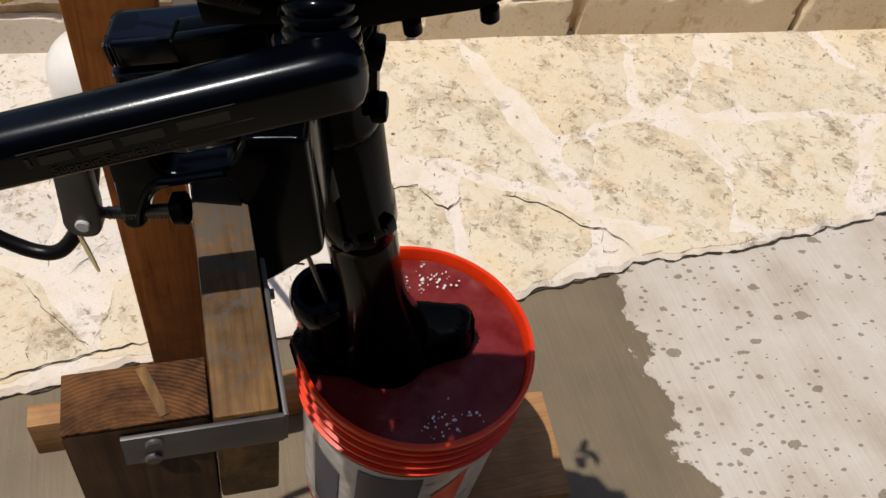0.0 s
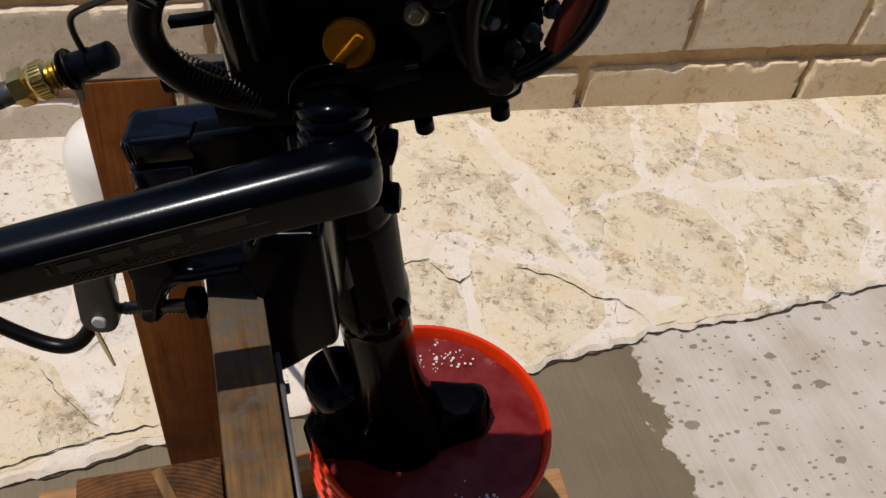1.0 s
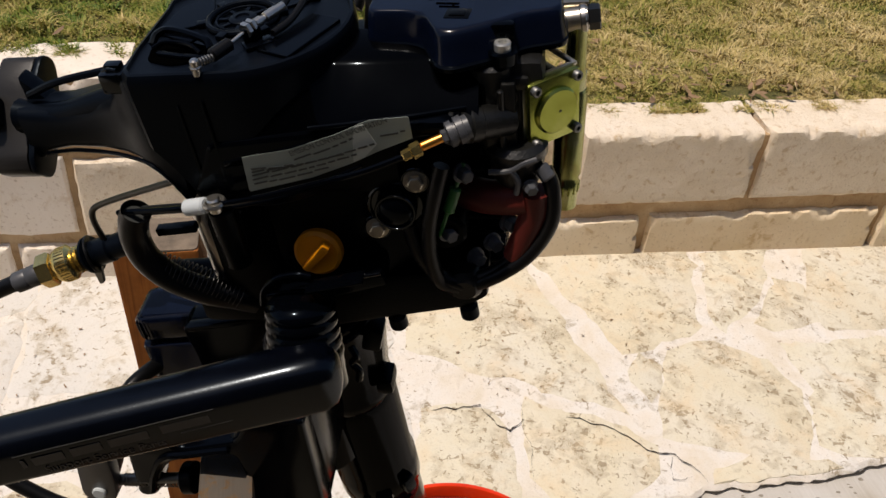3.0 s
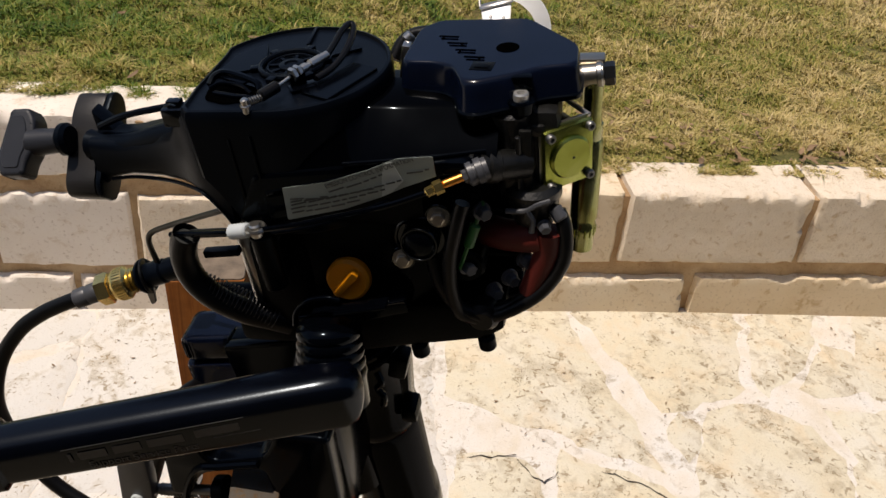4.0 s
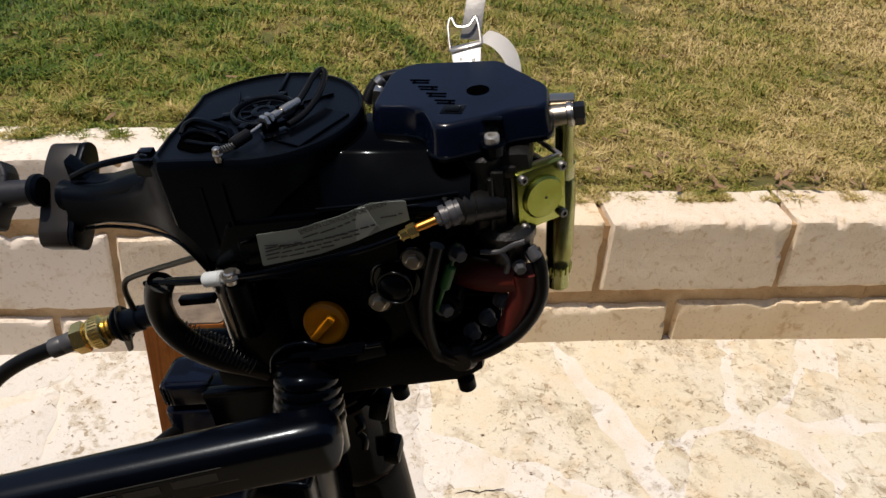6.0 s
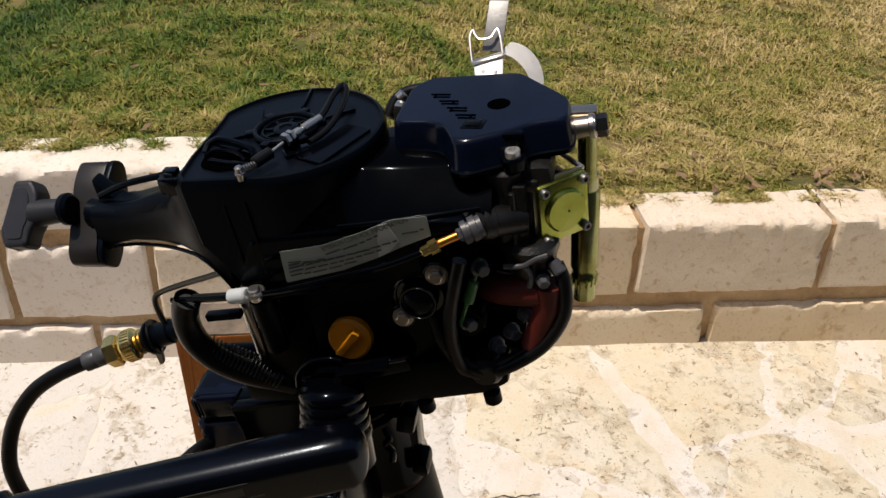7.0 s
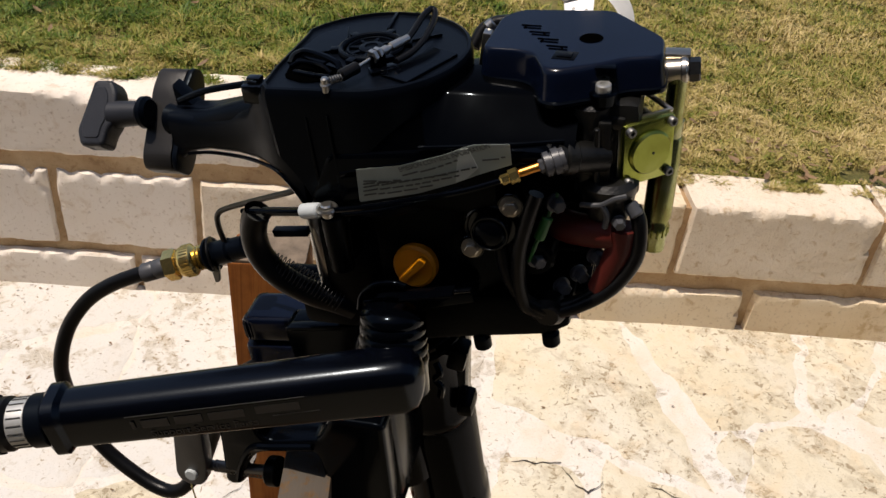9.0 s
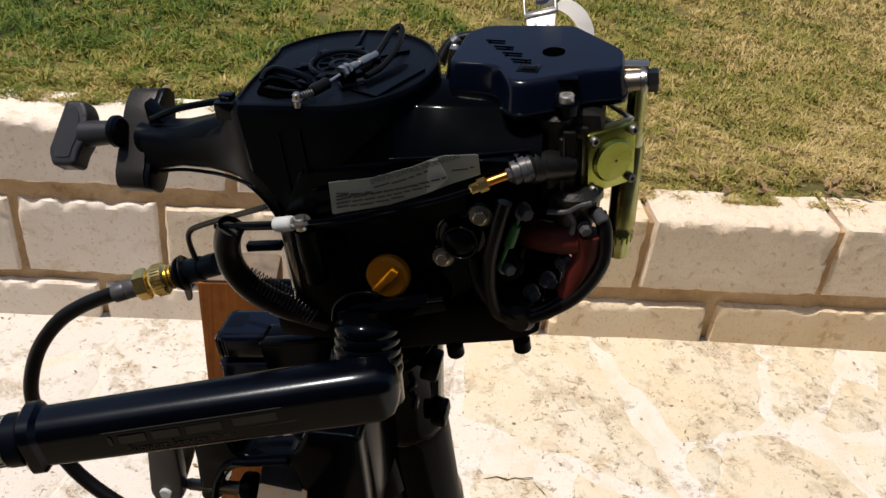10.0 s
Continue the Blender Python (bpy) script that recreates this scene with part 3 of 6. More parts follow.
WALL_Y, STEP_X = 1.105, 0.0
TOP_L, TOP_R = 0.545, 0.385


def sheet(name, x0, x1, y0, y1, z, material, n=2):
    bm = bmesh.new()
    bmesh.ops.create_grid(bm, x_segments=n, y_segments=n, size=0.5)
    bm.transform(Matrix.Translation(((x0 + x1) / 2, (y0 + y1) / 2, z)) @ Matrix.Diagonal((x1 - x0, y1 - y0, 1, 1)))
    return new(name, mesh_of(name, bm, material))


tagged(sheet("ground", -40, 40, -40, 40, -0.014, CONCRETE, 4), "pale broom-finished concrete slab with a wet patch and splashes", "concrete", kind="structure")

# wall added out of view so the black paint reflects something dark
tagged(new("wall_unseen", mesh_of("wall_unseen", box((0, -2.1, 1.5), (12, 0.2, 3.03), 0.01), plain("dark_backdrop_grey", (0.050, 0.050, 0.052), 0.9, vary=0.2, bump=0.4, grain=120))), "plain dark wall added out of view to darken reflections", "house wall", kind="structure")

pavement = thing("pavement", Matrix.Identity(4), "cream flagstone walkway with white grout and cracks", "walkway")
pavement["kind"] = "structure"
bed = bmesh.new()
_xs = np.arange(-3.0, 4.0, 0.012)
_front = [edge_y(x) for x in _xs]
_rows = []
for x, y in zip(_xs, _front):
    lip = 0.004 * noise.noise((x * 30, 9, 2))
    _rows.append([bed.verts.new(p) for p in ((x, y + 0.004, -0.02), (x, y, -0.0090 + lip), (x, y + 0.010, -0.0008 + lip * 0.2), (x, y + 0.05, 0.0), (x, max(y + 0.06, 0.55), walk_z(x, max(y + 0.06, 0.55))), (x, WALL_Y + 0.03, walk_z(x, WALL_Y + 0.03)))])
for a, b in zip(_rows, _rows[1:]):
    for k in range(5):
        bed.faces.new((a[k], b[k], b[k + 1], a[k + 1]))
part("grout_bed", bed, GROUT, pavement, "white grout between the flagstones")


# outlines of the flags beside and behind the stand, in the plan
FLAGS_NEAR = [((0.18, 0.76), (0.06, 0.81), (0.13, 1.09), (0.40, 1.09), (0.42, 0.98), (0.46, 0.80), (0.50, 0.73), (0.51, 0.58), (0.41, 0.63), (0.31, 0.69)),
              ((0.30, 0.64), (0.40, 0.59), (0.49, 0.54), (0.55, 0.48), (0.53, 0.42), (0.44, 0.39), (0.33, 0.33), (0.28, 0.45)),
              ((0.08, 0.63), (0.16, 0.64), (0.21, 0.61), (0.24, 0.56), (0.24, 0.44), (0.23, 0.33), (0.03, 0.33)),
              ((-0.75, 0.50), (-0.60, 0.52), (-0.55, 0.47), (-0.53, 0.42), (-0.45, 0.32), (-0.57, 0.28), (-0.75, 0.24)),
              ((-0.41, 0.46), (-0.28, 0.58), (-0.19, 0.43), (-0.21, 0.29), (-0.44, 0.31))]
FLAGS_LEFT = [((-0.75, 0.67), (-0.61, 0.70), (-0.51, 0.69), (-0.50, 0.61), (-0.55, 0.54), (-0.61, 0.56), (-0.75, 0.54)),
              ((-0.49, 0.61), (-0.39, 0.60), (-0.41, 0.54), (-0.49, 0.50), (-0.51, 0.53)),
              ((-0.75, 0.75), (-0.51, 0.73), (-0.37, 0.63), (-0.20, 0.62), (-0.13, 0.70), (-0.18, 1.09), (-0.75, 1.09)),
              ((-0.15, 0.62), (-0.10, 0.30), (0.0, 0.30), (0.05, 0.62), (0.02, 0.80), (0.10, 1.09), (-0.15, 1.09), (-0.10, 0.70))]
FLAGS_RIGHT = [((0.42, 1.09), (0.84, 1.09), (0.85, 1.04), (0.79, 0.91), (0.79, 0.82), (0.75, 0.79), (0.66, 0.79), (0.57, 0.76), (0.53, 0.86), (0.46, 1.03)),
               ((0.88, 1.09), (1.10, 1.09), (0.97, 0.91), (0.85, 0.80), (0.83, 0.84), (0.87, 1.01)),
               ((1.06, 0.97), (1.12, 0.94), (1.11, 0.83), (0.95, 0.80), (0.93, 0.83)),
               ((1.20, 1.09), (1.45, 1.09), (1.47, 0.95), (1.57, 0.85), (1.51, 0.76), (1.11, 0.80), (1.13, 0.92)),
               ((0.60, 0.76), (0.63, 0.70), (0.59, 0.61), (0.56, 0.68))]
FLAGS_FAR = [((0.67, 0.75), (0.80, 0.76), (0.90, 0.71), (0.94, 0.61), (0.90, 0.49), (0.86, 0.43), (0.74, 0.45), (0.67, 0.49), (0.59, 0.52), (0.62, 0.64)),
             ((0.95, 0.75), (1.38, 0.74), (1.30, 0.57), (1.16, 0.43), (0.95, 0.43), (0.91, 0.46), (0.97, 0.61)),
             ((1.42, 0.70), (1.57, 0.75), (1.80, 0.72), (1.78, 0.48), (1.31, 0.51)),
             ((0.66, 0.43), (0.74, 0.44), (0.90, 0.42), (0.91, 0.38), (0.63, 0.37)),
             ((1.49, 1.09), (1.80, 1.09), (1.80, 0.79), (1.60, 0.81), (1.52, 0.96))]


def clip_poly(poly, a, n):
    """The part of the polygon on the side of a that n points away from."""
    out = []
    for i, p in enumerate(poly):
        q = poly[(i + 1) % len(poly)]
        dp, dq = (p - a).dot(n), (q - a).dot(n)
        if dp <= 0:
            out.append(p)
        if dp * dq < 0:
            out.append(p + (q - p) * (dp / (dp - dq)))
    return out


def flag(poly, rng, material=FLAG, soft=0.014):
    """One flag: the outline with wavering edges, a hair proud of its joints."""
    ring_pts, mean = [], sum(poly, Vector((0, 0))) / len(poly)
    for i, p in enumerate(poly):
        q = poly[(i + 1) % len(poly)]
        k = max(1, int((q - p).length / 0.022))
        for u in range(k):
            v = p + (q - p) * (u / k)
            w = v + Vector((noise.noise((v.x * 9, v.y * 9, 0.5)), noise.noise((v.x * 9, v.y * 9, 4.5)))) * 0.020
            w += Vector((noise.noise((v.x * 40, v.y * 40, 0.5)), noise.noise((v.x * 40, v.y * 40, 4.5)))) * 0.012
            w += (v - mean).normalized() * 0.007
            w.y = min(max(w.y, edge_y(w.x) + 0.010), WALL_Y - 0.006)
            ring_pts.append(w)
    area = 0.5 * abs(sum(a.x * b.y - b.x * a.y for a, b in zip(ring_pts, ring_pts[1:] + ring_pts[:1])))
    if area < 0.003:
        return
    c = sum(ring_pts, Vector((0, 0))) / len(ring_pts)
    h = rng.uniform(0.0012, 0.0026)
    bm = bmesh.new()
    lo = [bm.verts.new((p.x, p.y, walk_z(*p) - 0.004)) for p in ring_pts]
    mid = [bm.verts.new((p.x, p.y, walk_z(*p) + 0.0004)) for p in ring_pts]
    hi = [bm.verts.new((*(p + (c - p).normalized() * soft), walk_z(*(p + (c - p).normalized() * soft)) + h)) for p in ring_pts]
    for a, b in ((lo, mid), (mid, hi)):
        for i in range(len(a)):
            j = (i + 1) % len(a)
            bm.faces.new((a[i], a[j], b[j], b[i]))
    ctr = bm.verts.new((c.x, c.y, walk_z(*c) + h + 0.001))
    for i in range(len(hi)):
        bm.faces.new((hi[i], hi[(i + 1) % len(hi)], ctr))
    part("flagstone", bm, material, pavement)


def flagstones():
    rng = random.Random(11)
    for poly in FLAGS_NEAR + FLAGS_LEFT + FLAGS_RIGHT + FLAGS_FAR:
        flag([Vector(p) for p in poly], rng, FLAG_WHITE if poly in FLAGS_LEFT else FLAG)
    seeds = []
    for i in range(16):
        for j in range(3):
            p = Vector((-3.2 + 0.45 * i + rng.uniform(-0.12, 0.12) + 0.2 * (j % 2), 0.35 + 0.33 * j + rng.uniform(-0.10, 0.10)))
            if p.x < -0.80 or p.x > 1.85:
                seeds.append(p)
    for s in seeds:
        xa, xb = (s.x - 0.6, min(s.x + 0.6, -0.77)) if s.x < 0 else (max(s.x - 0.6, 1.83), s.x + 0.6)
        cell = [Vector((xa, -0.2)), Vector((xb, -0.2)), Vector((xb, WALL_Y - 0.012)), Vector((xa, WALL_Y - 0.012))]
        gap = rng.uniform(0.010, 0.022)
        for o in seeds:
            if o is not s and (o - s).length < 1.1:
                d = (o - s).normalized()
                cell = clip_poly(cell, (s + o) / 2 - d * gap, d)
                if len(cell) < 3:
                    break
        if len(cell) > 2:
            flag(cell, rng, FLAG_WHITE if s.x < 0 else FLAG)


def ribbon(pts, width, z, seed, jag=0.006, follow=None):
    """A crack: a thin ragged strip on the ground."""
    bm, rng, path = bmesh.new(), random.Random(seed), []
    for (x0, y0), (x1, y1) in zip(pts, pts[1:]):
        k = max(2, int(math.hypot(x1 - x0, y1 - y0) / 0.008))
        path += [(x0 + (x1 - x0) * u / k, y0 + (y1 - y0) * u / k) for u in range(k)]
    path.append(pts[-1])
    prev = None
    for i, (x, y) in enumerate(path):
        y += jag * noise.noise((x * 45 + seed, y * 45, 1)) * 1.6
        x += jag * noise.noise((x * 45, y * 45 + seed, 8)) * 1.2
        taper = min(1, (i + 1) / 5, (len(path) - i) / 8)
        w = width * taper * (0.55 + rng.random() * 0.9)
        zz = z(x, y) if callable(z) else z
        cur = (bm.verts.new((x, y - w / 2, zz)), bm.verts.new((x, y + w / 2, zz)))
        if prev:
            bm.faces.new((prev[0], cur[0], cur[1], prev[1]))
        prev = cur
    return bm


def wall_block(x0, x1, z0, z1, seed, proud=0.0, rough=1.0):
    """A rough-cut limestone block with worn, chipped edges."""
    bm = bmesh.new()
    nx, nz = max(4, int((x1 - x0) / 0.008)), max(3, int((z1 - z0) / 0.007))
    depth = 0.16
    y0 = WALL_Y - proud
    grid = {}
    ny = 4
    def vert(i, j, k):
        key = (i, j, k)
        if key not in grid:
            u, v, w = i / nx, j / ny, k / nz
            x, y, z = x0 + (x1 - x0) * u, y0 + depth * v, z0 + (z1 - z0) * w
            ex, ez, ey = min(u, 1 - u) * (x1 - x0), min(w, 1 - w) * (z1 - z0), v * depth
            r = 0.007
            if ey < 0.001:
                near = min(ex, ez)
                y += 0.006 * max(0, 1 - near / 0.010) ** 2
                # chips broken out along the arrises, mostly the upper one
                chip = noise.noise((x * 14 + seed, z * 6, 2)) + 0.6 * noise.noise((x * 37, z * 20, seed))
                reach = (0.040 if w > 0.5 else 0.016) * max(0.0, chip + 0.16)
                if near < reach:
                    y += 0.9 * (reach - near)
            if ex < 0.001:
                x += (r * 0.5 if u < 0.5 else -r * 0.5) * (0.3 + 1.2 * abs(noise.noise((z * 25, seed, y * 25))))
            if ez < 0.001:
                z += (r * 0.5 if w < 0.5 else -r * 0.7) * (0.2 + 1.4 * abs(noise.noise((x * 16, seed, y * 16))))
            p = Vector((x, y, z))
            y -= rough * (0.0016 * noise.noise(p * 8 + Vector((seed, 0, 0))) + 0.0011 * noise.noise(p * 45))
            z += 0.004 * noise.noise(p * 11 + Vector((0, seed, 5)))
            grid[key] = bm.verts.new((x, y, z))
        return grid[key]
    def quad(a, b, c, d):
        bm.faces.new([vert(*q) for q in (a, b, c, d)])
    for i in range(nx):
        for k in range(nz):
            quad((i, 0, k), (i + 1, 0, k), (i + 1, 0, k + 1), (i, 0, k + 1))
        for j in range(ny):
            quad((i, j, nz), (i + 1, j, nz), (i + 1, j + 1, nz), (i, j + 1, nz))
            quad((i, j, 0), (i, j + 1, 0), (i + 1, j + 1, 0), (i + 1, j, 0))
    for j in range(ny):
        for k in range(nz):
            quad((0, j, k), (0, j, k + 1), (0, j + 1, k + 1), (0, j + 1, k))
            quad((nx, j, k), (nx, j + 1, k), (nx, j + 1, k + 1), (nx, j, k + 1))
    return bm


def lawn_z(x, y):
    s = 1 / (1 + math.exp((x - STEP_X - 0.15 * (y - 1.2)) / 0.07)) if y < 2.2 else 1 / (1 + math.exp((x - STEP_X) / 0.25))
    return TOP_R + 0.0 + (TOP_L - TOP_R) * s - 0.006 + 0.012 * noise.noise((x * 1.7, y * 1.7, 0)) - 0.002


def retaining_wall():
    wall = thing("wall_garden", Matrix.Identity(4), "low retaining wall of cream limestone blocks in brown mortar", "garden wall")
    wall["kind"] = "structure"
    core = join(box((-2.0 + STEP_X / 2, WALL_Y + 0.0805, TOP_L / 2 - 0.020), (4.0 + STEP_X, 0.15, TOP_L + 0.010), 0.004),
                box((2.5 + STEP_X / 2, WALL_Y + 0.082, TOP_R / 2 - 0.020), (5.0, 0.15, TOP_R + 0.010), 0.004))
    part("mortar", core, MORTAR, wall, "brown sandy mortar")
    rng = random.Random(4)
    low = [-3.9, -3.3, -2.7, -2.15, -1.70, -1.25, -0.795, -0.26, 0.29, 0.722, 1.40, 1.95, 2.5, 3.1, 3.7, 4.4]
    mid = [-4.0, -3.4, -2.9, -2.3, -1.80, -1.38, -0.965, -0.640, -0.20, 0.13, 0.505, 0.985, 1.50, 2.1, 2.7, 3.3, 4.0, 4.5]
    top = [-4.0, -3.3, -2.6, -2.0, -1.55, -1.12, -0.48, STEP_X]
    k = 0
    for course, z0, z1, zl0, zl1, g in ((low, -0.004, 0.146, -0.004, 0.130, 0.0065), (mid, 0.183, TOP_R, 0.153, 0.354, 0.0065), (top, 0, 0, 0.393, TOP_L, 0.011)):
        for a, b in zip(course, course[1:]):
            left = (a + b) / 2 < STEP_X + 0.02
            if course is top:
                left = True
            za, zb = (zl0, zl1) if left else (z0, z1)
            k += 1
            coarse = course is mid and (a > 0.4 or -0.7 < a < -0.1)
            stone = BLOCK_TAN if course is low and a > -0.3 or (course is mid and -0.3 < a < 0.4) else BLOCK_ROUGH if coarse else BLOCK
            part("block", wall_block(a + g, b - g, za + rng.uniform(-0.004, 0.004), zb + (rng.uniform(-0.004, 0.004) if course is not top else 0), k * 3.7, rng.uniform(0.0, 0.006) + (0.010 if course is low else 0.006 if course is mid else 0.0), 0.6 if coarse else 0.5), stone, wall)


def lawn():
    bm = bmesh.new()
    xs = np.concatenate([np.linspace(-30, -3, 10), np.linspace(-2.8, 4.5, 110), np.linspace(5, 30, 10)])
    ys = np.concatenate([np.linspace(WALL_Y + 0.10, 4.5, 40), np.linspace(5, 40, 10)])
    g = [[bm.verts.new((x, y, lawn_z(x, y) - (0.02 if j == 0 else 0))) for x in xs] for j, y in enumerate(ys)]
    for j in range(len(ys) - 1):
        for i in range(len(xs) - 1):
            bm.faces.new((g[j][i], g[j][i + 1], g[j + 1][i + 1], g[j + 1][i]))
    ob = new("lawn", mesh_of("lawn", bm, THATCH))
    tagged(ob, "patchy lawn soil with dry thatch above the wall", "lawn", kind="structure")
    rng = np.random.default_rng(5)
    n = 520000
    y = WALL_Y + 0.10 + (rng.random(n) ** 1.6) * 3.6
    x = -0.3 + (rng.random(n) - 0.5) * (3.2 + 1.6 * (y - WALL_Y)) * 1.35 + 0.35
    keep = np.array([noise.noise((a * 5, b * 5, 3)) + 0.5 * noise.noise((a * 17, b * 17, 6)) > -0.50 for a, b in zip(x, y)])
    x, y = x[keep], y[keep]
    n = len(x)
    z = np.array([lawn_z(a, b) for a, b in zip(x, y)])
    tuft = np.array([0.9 + 1.0 * noise.noise((a * 22, b * 22, 1)) + 0.7 * noise.noise((a * 6, b * 6, 8)) for a, b in zip(x, y)]).clip(0.25, 2.2)
    h = rng.uniform(0.008, 0.030, n) * tuft * np.where(y < WALL_Y + 0.20, 0.55, 1.0)
    a, lean, wd = rng.uniform(0, 2 * np.pi, n), rng.uniform(0.3, 2.4, n), rng.uniform(0.0008, 0.0019, n) * (1 + 0.30 * (y - WALL_Y))
    dx, dy, sx, sy = np.cos(a), np.sin(a), -np.sin(a), np.cos(a)
    base = np.stack([x, y, z - 0.002], 1)
    v = np.empty((n, 5, 3))
    mid = base + np.stack([dx * h * lean * 0.35, dy * h * lean * 0.35, h * 0.65], 1)
    tip = base + np.stack([dx * h * lean, dy * h * lean, h * (1.0 - 0.25 * lean * 0.5)], 1)
    side = np.stack([sx * wd, sy * wd, 0 * wd], 1)
    v[:, 0], v[:, 1], v[:, 2], v[:, 3], v[:, 4] = base - side, base + side, mid + side * 0.8, mid - side * 0.8, tip
    idx = np.arange(n)[:, None] * 5
    me = bpy.data.meshes.new("grass")
    quads, tris = idx + np.array([0, 1, 2, 3]), idx + np.array([3, 2, 4])
    me.vertices.add(n * 5)
    me.vertices.foreach_set("co", v.ravel())
    loops = np.concatenate([quads.ravel(), tris.ravel()])
    me.loops.add(len(loops))
    me.loops.foreach_set("vertex_index", loops.astype(np.int32))
    me.polygons.add(2 * n)
    me.polygons.foreach_set("loop_start", np.concatenate([np.arange(n) * 4, n * 4 + np.arange(n) * 3]).astype(np.int32))
    me.update(calc_edges=True)
    me.materials.append(GRASS)
    tagged(new("grass", me), "short grass, part green and part dried straw", "grass", kind="stuff")


def litter():
    """Dry leaf crumbs on the flagstones near the wall and leaves in the grass."""
    rng = random.Random(8)
    for nm, lab, count, where in (("leaf_litter", "small dry leaf crumbs and twigs on the flagstones", 1150, 0), ("fallen_leaves", "dry brown leaves lying in the grass", 190, 1)):
        bm = bmesh.new()
        for _ in range(count):
            if where == 0:
                x, y = rng.uniform(-1.6, 2.2), WALL_Y - 0.01 - (abs(rng.gauss(0, 0.16)) if rng.random() < 0.45 else rng.uniform(0, 0.62))
                if y < edge_y(x) + 0.03 or noise.noise((x * 3.5, y * 3.5, 7)) < -0.12:
                    continue
                z, s = walk_z(x, y) + 0.0045, rng.uniform(0.0018, 0.0075) * rng.uniform(0.5, 1.0)
            else:
                x, y = (rng.gauss(0.80, 0.26), WALL_Y + 0.14 + abs(rng.gauss(0, 0.16))) if rng.random() < 0.6 else (rng.uniform(-1.5, 3.2), WALL_Y + 0.12 + rng.random() ** 1.6 * 2.0)
                z, s = lawn_z(x, y) + 0.018, rng.uniform(0.008, 0.019)
            m = Matrix.Translation((x, y, z)) @ Euler((rng.uniform(-0.4, 0.4), rng.uniform(-0.4, 0.4), rng.uniform(0, 6.3))).to_matrix().to_4x4()
            w = rng.uniform(0.25, 0.5) if where else rng.uniform(0.08, 0.45)
            pts = [(-1, 0, 0.15), (-0.3, w, 0.1), (0.5, w * 0.8, 0.12), (1, 0, 0.2), (0.5, -w * 0.8, 0.12), (-0.3, -w, 0.1)]
            c = [bm.verts.new(m @ Vector((a * s, b * s, d * s))) for a, b, d in pts]
            o = bm.verts.new(m @ Vector((0.1 * s, 0, -0.05 * s)))
            for i in range(6):
                bm.faces.new((c[i], c[(i + 1) % 6], o))
        tagged(new(nm, mesh_of(nm, bm, LEAF)), lab, "leaves", kind="stuff")


# ---------------------------------------------------------------- wooden stand
def stand():
    st = thing("wooden_stand", Matrix.Identity(4), "home-made lumber stand that carries the outboard motor", "stand")
    part("crossbar", box((-0.2345, -0.0865, 0.806), (0.0375, 0.463, 0.108), 0.003), WOOD_PALE, st, "weathered brown board, greyed and stained on top")
    part("rear_post", box((-0.2936, 0.1285, 0.424), (0.079, 0.055, 0.88), 0.004, (0, -1.6, 0)), WOOD_BROWN, st, "reddish brown stained post")
    part("end_grain", prism(rounded([(-0.3445, 0.1025), (-0.2675, 0.1025), (-0.2675, 0.1545), (-0.332, 0.1545), (-0.3445, 0.143)], 0.006), 0.8620, 0.8660, 0.0012), POST_TOP, st, "weathered post end")
    part("front_post", box((-0.294, -0.297, 0.41), (0.080, 0.040, 0.90), 0.004), WOOD_DARK, st, "dark weathered post with open end grain")
    part("end_grain", box((-0.294, -0.297, 0.8610), (0.0785, 0.0385, 0.003), 0.001), END_GRAIN, st, "dark split end grain")
    part("pale_strip", box((-0.2845, -0.2965, 0.8628), (0.0062, 0.0355, 0.0014), 0.0005, (0, 0, 20)), WOOD_PALE, st, "pale strip across the end grain")
    part("rear_foot", box((-0.30, 0.165, 0.030), (0.46, 0.038, 0.088), 0.003), WOOD_FOOT, st, "tan foot board")
    part("front_foot", box((-0.30, -0.262, 0.030), (0.46, 0.030, 0.088), 0.003), WOOD_FOOT, st, "tan foot board")
    strap = join(box((-0.2585, -0.3205, 0.842), (0.090, 0.003, 0.030), 0.0008),
                 box((-0.2125, -0.262, 0.842), (0.003, 0.118, 0.030), 0.0008))
    s = part("steel_strap", strap, STRAP_STEEL, st, "bent galvanised strap")
    for x, z in ((-0.286, 0.850), (-0.288, 0.833)):
        part("bolt", rod((x, -0.3215, z), (x, -0.3250, z), 0.0050, 20, 0.0018), STRAP_STEEL, s)
    part("bolt", hex_bolt((-0.211, -0.225, 0.845), (1, 0, 0), 0.004, 0.004), STEEL, s)


